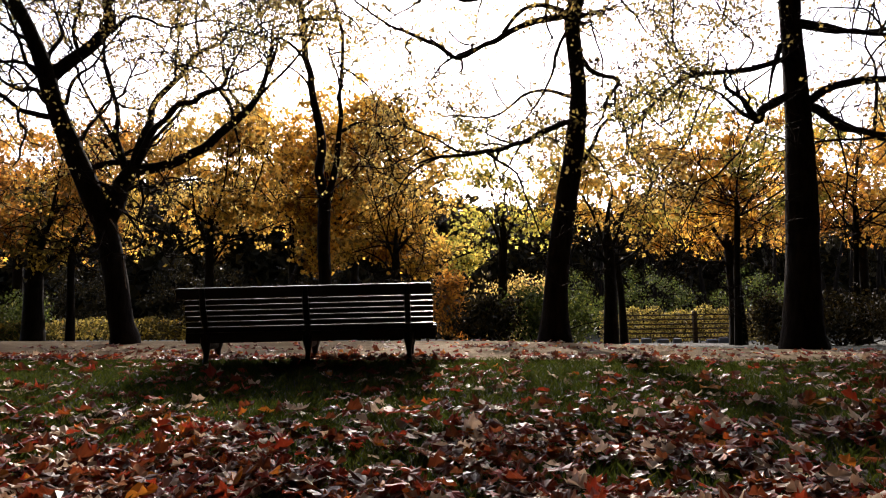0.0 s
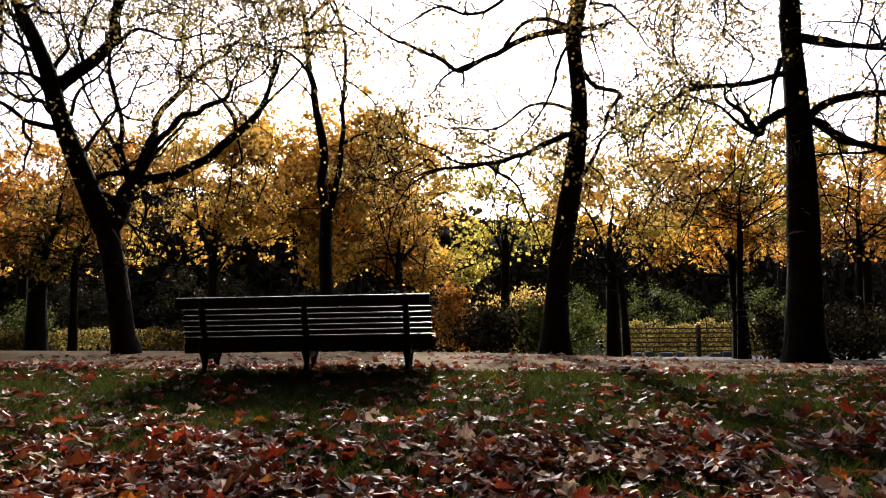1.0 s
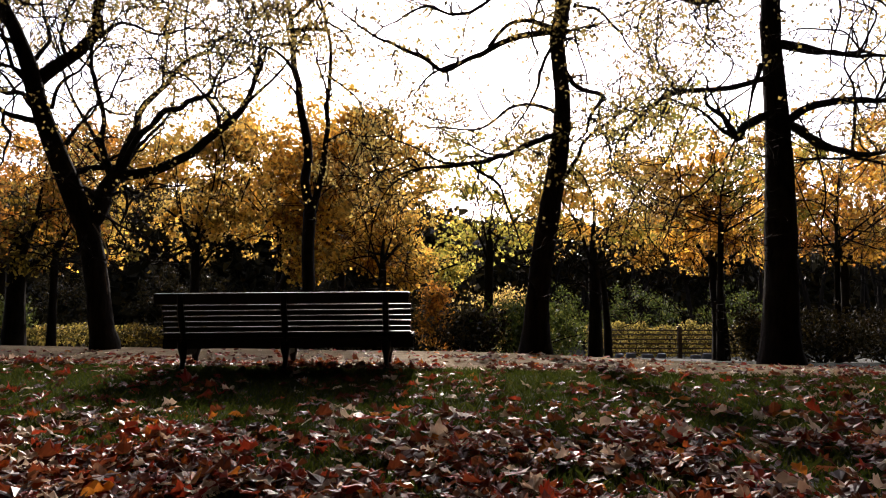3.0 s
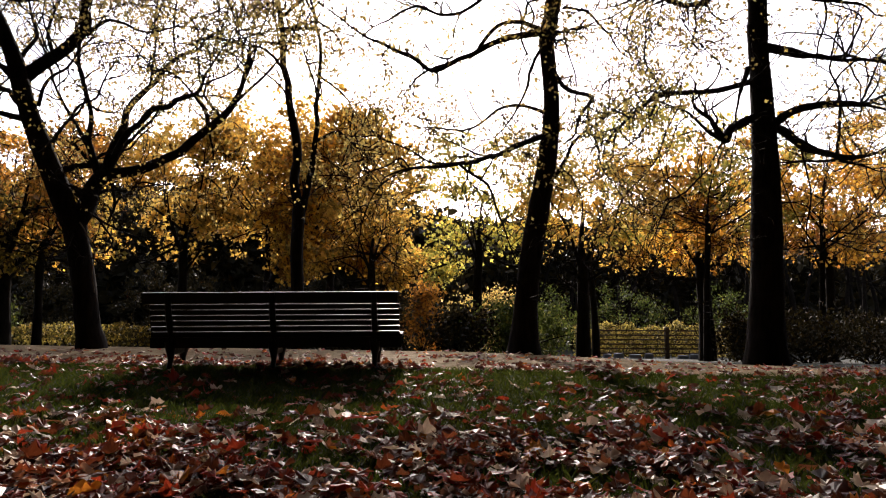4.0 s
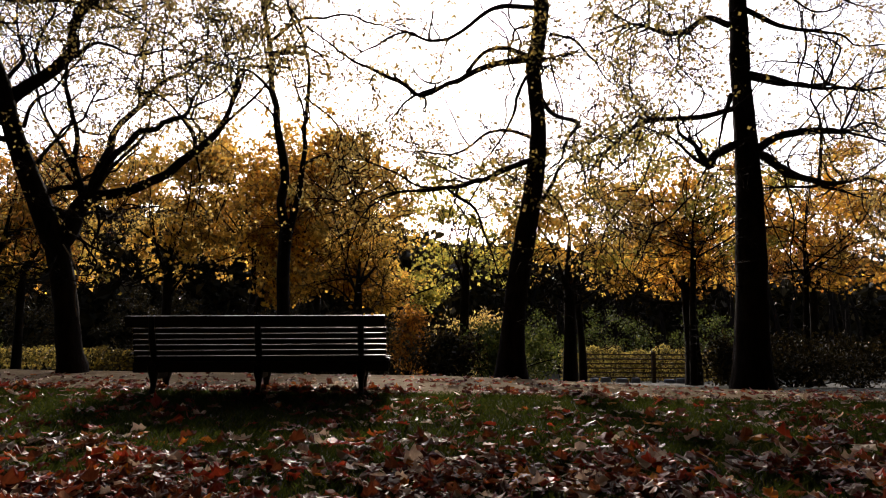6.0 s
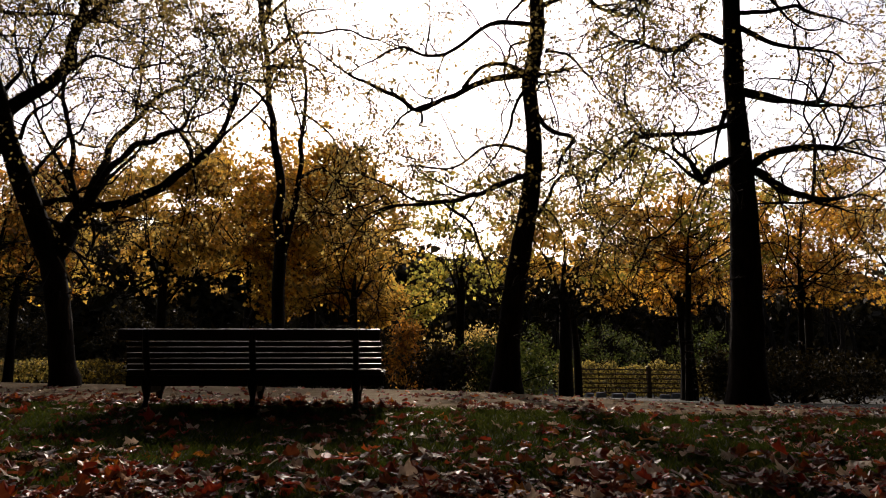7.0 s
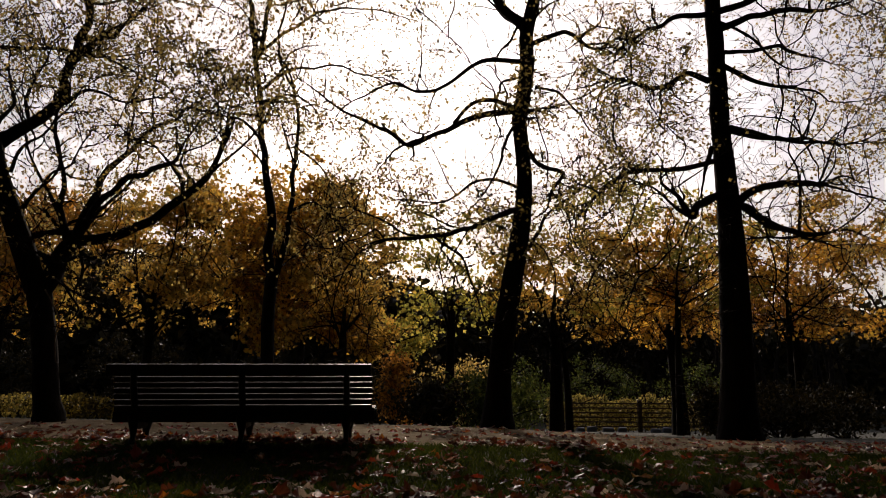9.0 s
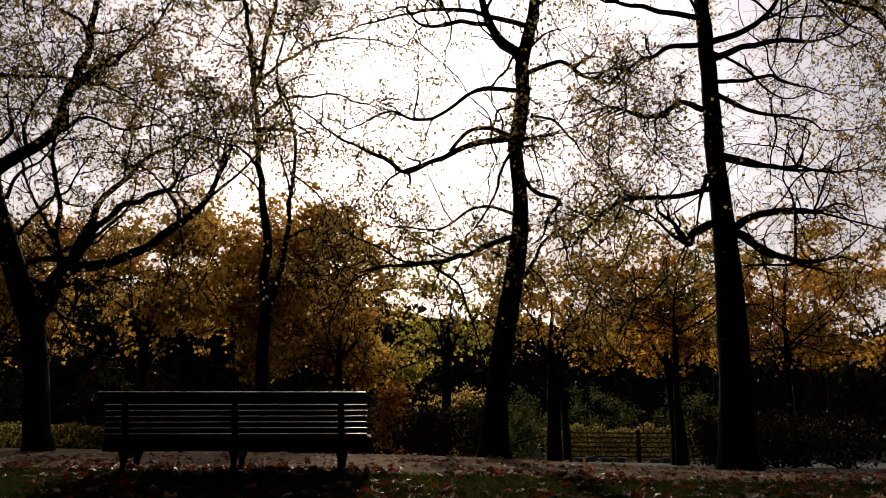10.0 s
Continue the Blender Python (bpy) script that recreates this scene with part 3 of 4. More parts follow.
TREE_3 = [
    [(1.58, 9.7, -0.07, 0.268), (1.59, 9.7, 0.25, 0.203), (1.62, 9.7, 0.81, 0.171), (1.73, 9.7, 1.62, 0.163), (1.85, 9.7, 2.28, 0.15), (1.96, 9.7, 2.94, 0.138), (2.01, 9.7, 3.61, 0.122), (1.97, 9.7, 4.2, 0.114), (1.94, 9.7, 4.63, 0.114), (2.02, 9.7, 4.96, 0.118)],
    [(1.95, 9.7, 4.58, 0.118), (2.02, 9.75, 5.05, 0.119), (2.09, 9.8, 5.56, 0.119), (2.1, 9.85, 6.13, 0.116), (2.25, 9.9, 6.78, 0.1), (2.34, 9.95, 7.35, 0.092), (2.43, 10, 8.71, 0.071)],
    [(1.87, 9.7, 3.15, 0.045), (1.36, 9.47, 2.92, 0.04), (1.09, 9.25, 2.73, 0.035), (0.6, 9.03, 2.59, 0.03), (-0.07, 8.8, 2.46, 0.018)],
    [(1.89, 9.7, 4.73, 0.055), (1.32, 9.54, 4.57, 0.047), (0.89, 9.39, 4.33, 0.043), (0.56, 9.23, 4.09, 0.036), (0.2, 9.07, 3.9, 0.031), (-0.07, 8.91, 4.06, 0.034), (-0.48, 8.76, 4.12, 0.022), (-0.94, 8.6, 4.37, 0.014)],
    [(0.9, 9.4, 4.37, 0.032), (1.16, 9.5, 4.71, 0.032), (1.5, 9.6, 4.84, 0.036), (1.91, 9.7, 4.75, 0.037)],
    [(2.06, 9.7, 4.1, 0.041), (2.27, 9.85, 3.91, 0.037), (2.69, 10, 3.84, 0.034), (2.52, 10.15, 3.52, 0.026), (2.48, 10.3, 3.32, 0.017)],
    [(2.04, 9.7, 2.54, 0.033), (2.21, 9.9, 2.8, 0.029), (2.52, 10.1, 3.2, 0.025), (3.25, 10.3, 3.86, 0.017), (3.77, 10.5, 4.19, 0.013)],
    [(1.85, 9.7, 4.47, 0.028), (1.67, 9.87, 4.15, 0.025), (1.64, 10.03, 3.89, 0.021), (1.36, 10.2, 3.37, 0.013)],
    [(2.1, 9.8, 6.23, 0.082), (1.71, 9.67, 6.41, 0.077), (1.42, 9.53, 6.87, 0.06), (1.26, 9.4, 7.53, 0.043)],
    [(1.54, 9.6, 6.62, 0.04), (1.03, 9.33, 6.46, 0.035), (0.45, 9.07, 6.23, 0.023), (0.15, 8.8, 6.33, 0.015)],
    [(1.88, 9.7, 5.26, 0.024), (1.64, 9.6, 5.11, 0.02), (1.55, 9.5, 4.69, 0.02)],
    [(2.2, 9.7, 5.13, 0.024), (2.67, 9.97, 5.17, 0.021), (2.97, 10.23, 5, 0.017), (3.23, 10.5, 4.86, 0.013)],
    [(2.12, 9.7, 2.71, 0.014), (2.39, 9.5, 2.24, 0.01), (2.36, 9.3, 1.58, 0.006)],
    [(1.14, 9.7, 2.81, 0.014), (0.87, 9.5, 2.34, 0.01), (0.52, 9.3, 1.68, 0.006)],
    [(2.08, 9.8, 5.6, 0.045), (1.35, 10.2, 5.75, 0.037), (0.7, 10.6, 5.4, 0.029), (-0.2, 11.0, 5.6, 0.02), (-0.9, 11.3, 5.3, 0.012)],
    [(2.25, 9.9, 6.8, 0.05), (1.4, 10.5, 7.4, 0.04), (0.5, 11.0, 7.7, 0.028), (-0.7, 11.5, 7.6, 0.014)],
    [(2.1, 9.85, 5.9, 0.045), (2.8, 10.1, 6.3, 0.036), (3.4, 10.4, 6.2, 0.027), (4.1, 10.7, 6.7, 0.014)],
    [(1.95, 9.7, 3.5, 0.03), (1.4, 10.0, 3.7, 0.024), (0.8, 10.3, 3.4, 0.018), (0.1, 10.6, 3.5, 0.011)],
]
TREE_4 = [
    [(5.03, 9.5, -0.17, 0.35), (5.03, 9.5, 0.17, 0.271), (5.07, 9.5, 1.16, 0.223), (5.09, 9.5, 1.96, 0.215), (5.1, 9.5, 2.77, 0.187), (5.08, 9.5, 3.59, 0.163), (5.05, 9.5, 4.33, 0.143), (5.03, 9.5, 4.83, 0.139)],
    [(5.05, 9.5, 4.63, 0.143), (5.08, 9.54, 5.14, 0.14), (5.1, 9.58, 5.69, 0.137), (5.11, 9.62, 6.37, 0.129), (5.12, 9.66, 7.32, 0.117), (5.17, 9.7, 8.66, 0.098)],
    [(5.23, 9.5, 3.32, 0.068), (5.43, 9.35, 3.46, 0.059), (5.72, 9.2, 3.5, 0.054), (6.09, 9.05, 3.51, 0.046), (6.22, 8.9, 3.46, 0.03)],
    [(5.26, 9.5, 3.26, 0.06), (5.47, 9.62, 3.25, 0.069), (5.78, 9.75, 3.08, 0.057), (6.19, 9.88, 3.01, 0.05), (6.77, 10, 2.94, 0.038)],
    [(5.21, 9.5, 4.51, 0.04), (5.58, 9.7, 4.54, 0.037), (6.2, 9.9, 4.49, 0.033), (6.84, 10.1, 4.59, 0.025), (7.59, 10.3, 4.61, 0.017)],
    [(4.99, 9.5, 3.44, 0.064), (4.55, 9.38, 3.23, 0.063), (4.38, 9.25, 3.03, 0.058), (4.17, 9.12, 3.25, 0.034), (3.85, 9, 3.45, 0.023)],
    [(4.48, 9.5, 3.09, 0.044), (4.1, 9.2, 3.15, 0.023), (3.64, 8.9, 3.35, 0.015)],
    [(4.99, 9.5, 3.98, 0.044), (4.62, 9.68, 3.9, 0.041), (4.07, 9.85, 3.84, 0.037), (3.59, 10.03, 3.82, 0.034), (3.13, 10.2, 3.35, 0.021)],
    [(4.83, 9.4, 4.13, 0.039), (4.73, 9.3, 3.9, 0.035), (4.56, 9.2, 3.58, 0.019)],
    [(5.14, 9.5, 6.16, 0.06), (5.92, 9.68, 6.54, 0.049), (6.74, 9.86, 6.8, 0.041), (7.16, 10.04, 6.86, 0.029), (7.95, 10.22, 7.2, 0.021), (8.7, 10.4, 7.9, 0.017)],
    [(5.13, 9.5, 6.45, 0.06), (5.68, 9.23, 6.56, 0.046), (5.93, 8.97, 6.84, 0.034), (6.1, 8.7, 7.35, 0.022)],
    [(5.15, 9.5, 5.53, 0.044), (5.48, 9.27, 5.21, 0.035), (6.04, 9.03, 4.96, 0.023), (6.23, 8.8, 4.82, 0.015)],
    [(5.12, 9.5, 4.46, 0.04), (5.63, 9.37, 4.29, 0.035), (6.08, 9.23, 4.22, 0.027), (6.89, 9.1, 4.2, 0.015)],
    [(4.91, 9.5, 5.26, 0.052), (4.62, 9.65, 5.42, 0.044), (4.3, 9.8, 5.24, 0.041), (3.56, 9.95, 5.43, 0.025), (3.04, 10.1, 5.3, 0.013)],
    [(4.94, 9.5, 6.39, 0.048), (4.25, 9.2, 6.12, 0.039), (3.67, 8.9, 5.7, 0.026), (3.16, 8.6, 5.25, 0.014)],
    [(4.92, 9.5, 6.88, 0.048), (4.21, 9.63, 7.1, 0.04), (3.69, 9.77, 7.25, 0.029), (2.97, 9.9, 7.67, 0.017)],
    [(5.21, 9.5, 5.76, 0.036), (5.66, 9.67, 5.86, 0.032), (6.35, 9.83, 6.08, 0.029), (7.04, 10, 5.99, 0.017)],
    [(4.4, 9.3, 3.04, 0.014), (4.03, 9.2, 2.48, 0.012), (3.5, 9.1, 2.01, 0.009), (3.15, 9.1, 1.45, 0.006)],
    [(4.03, 9.8, 3.8, 0.014), (3.56, 9.67, 2.91, 0.012), (3.05, 9.6, 2.2, 0.01), (2.8, 9.7, 1.55, 0.006)],
    [(5.63, 9.5, 2.99, 0.014), (5.86, 9.67, 2.38, 0.012), (5.85, 9.83, 1.75, 0.01), (6, 10, 1.17, 0.007)],
]


forked = grown_tree("tree", "dark-barked autumn tree with a low fork and few leaves", TREE_1, 11, 58000, 0.05, OLIVE, per_metre=3.6, bare=(0.75, 1.35), boughs_per_metre=2.6, crowd=7, top=(1, 6), length=0.85)
# thin dangling branch, its sunlit look put into the pale bark
lit_twig = spline([np.array(q) - (*forked.location, 0) for q in ((-4.84, 9.76, 1.82, 0.012), (-4.72, 9.72, 1.66, 0.011), (-4.59, 9.72, 1.4, 0.01), (-4.61, 9.72, 1.1, 0.009), (-4.57, 9.73, 0.8, 0.007))], 0.05)
part("lit_twig", fast_mesh("lit_twig", *tubes([lit_twig], 8, 0.06), LIT_TWIG, True), forked, "thin dangling twig, sunlight in its pale colour")
grown_tree("tree", "slender dark tree with twin stems beside the path", TREE_2, 12, 17000, 0.05, OLIVE, boughs_per_metre=2.2, crowd=6, top=(3, 5), length=0.7)
grown_tree("tree", "tall leaning dark-barked tree with crooked limbs", TREE_3, 13, 38000, 0.052, OLIVE, sparse=1.5, boughs_per_metre=1.9, crowd=6, top=(1, 7), length=0.9)
grown_tree("tree", "stout straight dark-barked tree with flared foot", TREE_4, 14, 46000, 0.053, OLIVE, sparse=1.2, boughs_per_metre=2.2, crowd=6, top=(1, 7), length=0.9)

# ---- woodland behind the path ----
# name, label, x, y, top, crown(centre z, half sizes), seed, leaves, leaf, material, trunk, fork, lean
WOOD = [
    ("broad tree with a dense golden crown", -5.25, 22, 7.4, (4.0, 3.5, 2.2, 3.3), 21, 24000, 0.19, GOLD, 0.16, 0.4, 1.0),
    ("broad tree with a yellow-olive autumn crown", -3.1, 23.5, 7.6, (4.6, 2.1, 2.0, 2.7), 36, 15000, 0.18, YELLOW, 0.14, 0.45, 0),
    ("tree with a thin golden autumn crown", -5.4, 24, 7.0, (4.5, 2.0, 1.6, 2.7), 37, 11000, 0.18, YELLOW, 0.12, 0.45, 0),
    ("young tree with yellow autumn leaves", -1.41, 20, 4.9, (2.9, 1.8, 1.6, 2.0), 22, 6500, 0.17, YELLOW, 0.13, 0.4, 0),
    ("tree with brown and gold autumn leaves", -6.95, 20, 6.3, (3.6, 2.7, 2.0, 2.8), 23, 14000, 0.17, YELLOW, 0.13, 0.4, 0),
    ("dark-trunked tree with orange autumn leaves", -8.8, 14.5, 4.6, (2.9, 1.8, 1.5, 1.5), 24, 9000, 0.13, ORANGE, 0.19, 0.4, 0),
    ("thin dark tree with drooping olive leaves", -7.84, 14.2, 3.4, (1.9, 1.6, 1.2, 1.1), 25, 3500, 0.14, DUSK, 0.075, 0.5, 0),
    ("small tree with pale yellow and green leaves", 1.6, 18.5, 5.6, (2.9, 2.4, 1.6, 2.5), 26, 6500, 0.15, FRESH, 0.13, 0.45, 0.05),
    ("shaded tree with yellow sprays of leaves", 4.3, 17.5, 5.0, (2.9, 2.0, 1.4, 2.0), 27, 5500, 0.15, YELLOW, 0.16, 0.4, 0),
    ("thin leaning dark trunk with yellow leaves", 4.9, 18.5, 3.8, (2.6, 1.2, 1.1, 1.0), 28, 2500, 0.15, YELLOW, 0.09, 0.5, -0.15),
    ("tree with orange and gold autumn crown", 7.15, 16.5, 4.5, (2.9, 2.4, 1.7, 1.5), 29, 8500, 0.16, GOLD, 0.17, 0.4, -0.1),
    ("tree with dull orange autumn leaves", 11.2, 18, 4.9, (3.1, 2.0, 1.9, 1.7), 30, 6500, 0.17, ORANGE, 0.12, 0.45, 0),
    ("tree with a thin orange autumn crown", 9.0, 21, 5.0, (2.9, 2.2, 1.7, 1.8), 31, 6500, 0.17, GOLD, 0.12, 0.45, 0),
    ("tree with brownish olive crown", -12.0, 19, 5.2, (3.0, 2.6, 2.0, 2.2), 32, 9500, 0.17, GOLD, 0.15, 0.4, 0),
    ("slender tree with sparse yellow-green sprays", 6.66, 15.4, 5.6, (3.7, 2.7, 1.6, 1.8), 34, 5200, 0.125, FRESH, 0.07, 0.5, 0.1),
    ("slender tree with sparse yellow-green sprays", 9.62, 15.8, 5.6, (3.4, 2.0, 1.6, 2.0), 35, 5500, 0.125, GOLD, 0.07, 0.5, 0.1),
    ("tree with brownish crown", 15.6, 20, 5.4, (3.6, 2.4, 2.0, 1.8), 33, 5500, 0.18, GOLD, 0.15, 0.4, 0),
]
for label, *row in WOOD:
    round_tree("tree", label, *row)


def bush(label, x, y, size, seed, leaves, leaf, material):
    rng = np.random.default_rng(seed)
    ob = tagged(new("bush"), label, "bush")
    ob.location = (x, y, float(height(x, y)))
    stems = []
    for _ in range(14):
        d = rng.normal(0, 0.5, 3) * (size[0], size[1], 0) + (0, 0, size[2] * rng.uniform(0.6, 1.0))
        stems.append(spline([(0, 0, -0.05, 0.016), (*(d * 0.5 + rng.normal(0, 0.05, 3)), 0.01), (*d, 0.003)], 0.2))
    tagged(part("stem_growth", fast_mesh("stem_growth", *tubes(stems, 4), BARK_FAR), ob), kind="stuff")
    n = max(12, leaves // 45)
    d = rng.normal(0, 1, (n, 3))
    d *= (rng.uniform(0.3, 1, n) ** 0.4 / np.linalg.norm(d, axis=1))[:, None]
    d *= np.array([0.85 + 0.7 * noise.noise(Vector(q) * 2.2 + Vector((seed, 0, 0))) for q in d])[:, None]
    c = d * size + (0, 0, size[2] * 0.95)
    w = rng.integers(0, n, leaves)
    at = c[w] + rng.normal(0, 0.15, (leaves, 3)) * (1, 1, 0.9)
    at[:, 2] = np.abs(at[:, 2])
    part("crown", leaf_cloud("crown", at, leaf, material, OVAL, rng=rng), ob)
    return ob


# bushes in SHADE carry their shade in the leaf colour
BUSHES = [
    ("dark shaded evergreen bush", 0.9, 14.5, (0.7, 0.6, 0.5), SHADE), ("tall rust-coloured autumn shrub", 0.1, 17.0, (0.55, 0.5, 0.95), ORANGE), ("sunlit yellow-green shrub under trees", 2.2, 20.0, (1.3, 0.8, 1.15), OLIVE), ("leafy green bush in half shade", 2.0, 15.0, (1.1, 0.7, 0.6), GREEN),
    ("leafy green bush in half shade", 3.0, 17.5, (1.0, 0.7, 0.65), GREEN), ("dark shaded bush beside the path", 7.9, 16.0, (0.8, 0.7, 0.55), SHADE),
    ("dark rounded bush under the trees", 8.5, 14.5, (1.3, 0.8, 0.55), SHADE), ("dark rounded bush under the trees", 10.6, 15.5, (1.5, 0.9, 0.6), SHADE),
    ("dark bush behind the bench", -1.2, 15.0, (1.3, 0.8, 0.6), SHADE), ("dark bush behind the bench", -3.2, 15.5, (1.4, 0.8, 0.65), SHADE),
    ("dark bush behind the bench", -5.0, 15.5, (1.0, 0.7, 0.5), SHADE), ("tall green shrub in deep shade", 5.0, 27.0, (2.0, 1.0, 1.5), GREEN), ("tall green shrub in deep shade", 8.5, 28.0, (2.2, 1.0, 1.7), GREEN), ("tall green shrub in deep shade", 12.5, 27.0, (2.2, 1.0, 1.6), GREEN), ("tall shrub with shade in its leaf colour", -9.5, 26.0, (2.2, 1.0, 1.7), SHADE), ("tall shrub with shade in its leaf colour", -13.5, 25.0, (2.0, 1.0, 1.5), SHADE), ("tall shrub with shade in its leaf colour", -5.0, 27.0, (2.2, 1.0, 1.6), SHADE), ("leafy green bush in half shade", -11.0, 17.0, (1.4, 0.8, 0.6), GREEN),
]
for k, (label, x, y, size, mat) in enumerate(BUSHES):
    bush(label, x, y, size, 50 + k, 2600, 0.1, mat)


def hedge(label, x0, x1, y, tall, deep, seed, leaves, material):
    rng = np.random.default_rng(seed)
    ob = tagged(new("hedge"), label, "hedge")
    ob.location = ((x0 + x1) / 2, y, float(height((x0 + x1) / 2, y)))
    half = (x1 - x0) / 2
    at = np.column_stack([rng.uniform(-half, half, leaves), rng.normal(0, deep / 2.5, leaves), rng.uniform(0.02, 1, leaves) ** 0.8 * tall])
    at[:, 2] *= 1 + 0.16 * np.sin(at[:, 0] * 2.3 + seed) * np.sin(at[:, 0] * 5.1)
    stems = [np.column_stack([[(q, 0, -0.05), (q + rng.normal(0, 0.1), rng.normal(0, 0.05), tall * 0.5), (q + rng.normal(0, 0.15), rng.normal(0, 0.1), tall * 0.9)],
                              [0.012, 0.008, 0.004]]) for q in np.arange(-half, half, 0.2)]
    tagged(part("stem_growth", fast_mesh("stem_growth", *tubes(stems, 4), BARK_FAR), ob), kind="stuff")
    part("foliage", leaf_cloud("foliage", at, 0.085, material, OVAL, rng=rng), ob)


# one hedge in two stretches, coloured as sunlit and as shaded
hedge("low yellow-green beech hedge, sunlight in its leaf colour", -11.5, -7.5, 16.6, 0.5, 0.45, 71, 3000, HEDGE)
hedge("low dark green hedge, shade in its leaf colour", -7.4, -5.0, 16.6, 0.52, 0.45, 73, 2400, DUSK)
hedge("yellow-green hedge behind a rail fence", 5.4, 10.8, 23.4, 1.15, 0.5, 72, 10000, HEDGE)


def fence(x0, x1, y):
    ob = tagged(new("rail_fence"), "weathered wooden rail fence before a hedge", "fence")
    ob.location = (x0, y, float(height(x0, y)))
    for k, px in enumerate(np.linspace(0, x1 - x0, 3)):
        bm = bmesh.new()
        board(bm, (0.13, 0.13, 1.05), pose(px, 0, 0.5), 0.012)
        part("post", bm_mesh("post", bm, WOOD_OLD), ob)
    for k in range(6):
        bm = bmesh.new()
        board(bm, (x1 - x0, 0.035, 0.045), pose((x1 - x0) / 2, -0.08, 0.16 + 0.15 * k), 0.006)
        part("rail", bm_mesh("rail", bm, WOOD_OLD), ob)


fence(6.0, 10.7, 22.6)


def pale_block(x, y, wide, tall, seed):
    rng = random.Random(seed)
    bm = bmesh.new()
    board(bm, (wide, 0.14, tall), pose(0, 0, tall / 2 - 0.02, 0, 0, rng.uniform(-6, 6)), 0.02)
    for v in bm.verts:
        v.co += Vector((rng.gauss(0, 0.006), rng.gauss(0, 0.006), rng.gauss(0, 0.008)))
    ob = tagged(new("pale_block", bm_mesh("pale_block", bm, PALE)), "small pale grey-blue block below the fence", "stone", "stones below the fence")
    ob.location = (x, y, float(height(x, y)))


# a loose row of small pale grey-blue blocks below the fence
for k, x in enumerate((6.05, 6.42, 6.95, 7.4, 8.5, 8.9)):
    pale_block(x, 21.6, 0.26 + 0.05 * (k % 3), 0.15 + 0.03 * (k % 2), k)


def far_woods():
    """The dim wood that closes the view: leaves in clumps, with trunks between."""
    rng = np.random.default_rng(90)
    n, clumps = 240000, 3600
    cx = rng.uniform(-48, 48, clumps)
    cy = rng.uniform(34, 46, clumps) + np.where(cx > 1, 7, 0)
    top = np.interp(cx, [-40, -8, -2, 1, 6, 9, 15, 20, 27, 40], [7.5, 7.0, 6.6, 5.6, 5.0, 5.4, 5.2, 3.4, 3.6, 6.0]) + rng.normal(0, 0.5, clumps)
    far = cy / 40
    cx, top = cx * far, 0.7 + (top - 0.7) * far
    c = np.column_stack([cx, cy, -2.0 + (top + 2.0) * rng.uniform(0, 1, clumps) ** 1.5])
    w = rng.integers(0, clumps, n)
    at = c[w] + rng.normal(0, 1, (n, 3)) * (0.8, 0.7, 0.5)
    # the wood's dimness is painted in by the near-black leaf colour
    ob = tagged(new("far_woods", leaf_cloud("far_woods", at, 0.6, SHADE, OVAL, rng=rng)), "distant woodland foliage, coloured dark for shade", "woods", kind="stuff")
    lines = []
    for _ in range(90):
        x, y = rng.uniform(-40, 40), rng.uniform(33, 44)
        z = float(height(x, y))
        lines.append(spline([(x, y, z - 0.2, 0.16), (x + rng.normal(0, 0.2), y, z + 2.5, 0.12), (x + rng.normal(0, 0.5), y, z + 6, 0.04)], 0.5))
    tagged(new("far_trunks", fast_mesh("far_trunks", *tubes(lines, 7, 0.05), BARK_FAR, True)), "dark trunks of the distant wood", "woods", kind="stuff")


far_woods()


def sky_blocking_leaves():
    """Unseen leaves and trunks added behind and over the camera to cut sky light."""
    rng = np.random.default_rng(91)
    n, clumps = 170000, 3300
    g = rng.uniform(-0.65, math.pi + 0.65, clumps)
    d = rng.uniform(11, 19, clumps)
    c = np.column_stack([d * np.cos(g) * 1.3, 2 - d * np.sin(g), rng.uniform(0.3, 21, clumps)])
    # most clumps form an added canopy overhead, above the view
    over = rng.uniform(size=clumps) < 0.64
    c[over] = np.column_stack([rng.uniform(-18, 18, over.sum()), rng.uniform(-12, 9.5, over.sum()), rng.uniform(11, 15, over.sum())])
    w = rng.integers(0, clumps, n)
    at = c[w] + rng.normal(0, 1, (n, 3)) * (1.0, 1.0, 0.6)
    tagged(new("sky_blocking_leaves", leaf_cloud("sky_blocking_leaves", at, 1.35, SHADE, OVAL, rng=rng)), "unseen leaf mass added behind and overhead to block sky light", "woods", kind="stuff")
    lines = []
    for a in np.linspace(-0.2, math.pi + 0.2, 26):
        r = rng.uniform(12, 18)
        x, y = r * math.cos(a) * 1.3, 2 - r * math.sin(a)
        lines.append(spline([(x, y, -0.2, 0.25), (x + 0.1, y, 4, 0.2), (x - 0.1, y, 11, 0.05)], 1.0))
    tagged(new("unseen_trunks", fast_mesh("unseen_trunks", *tubes(lines, 8, 0.05), BARK_FAR, True)), "unseen trunks added under the sky-blocking leaves", "woods", kind="stuff")


sky_blocking_leaves()


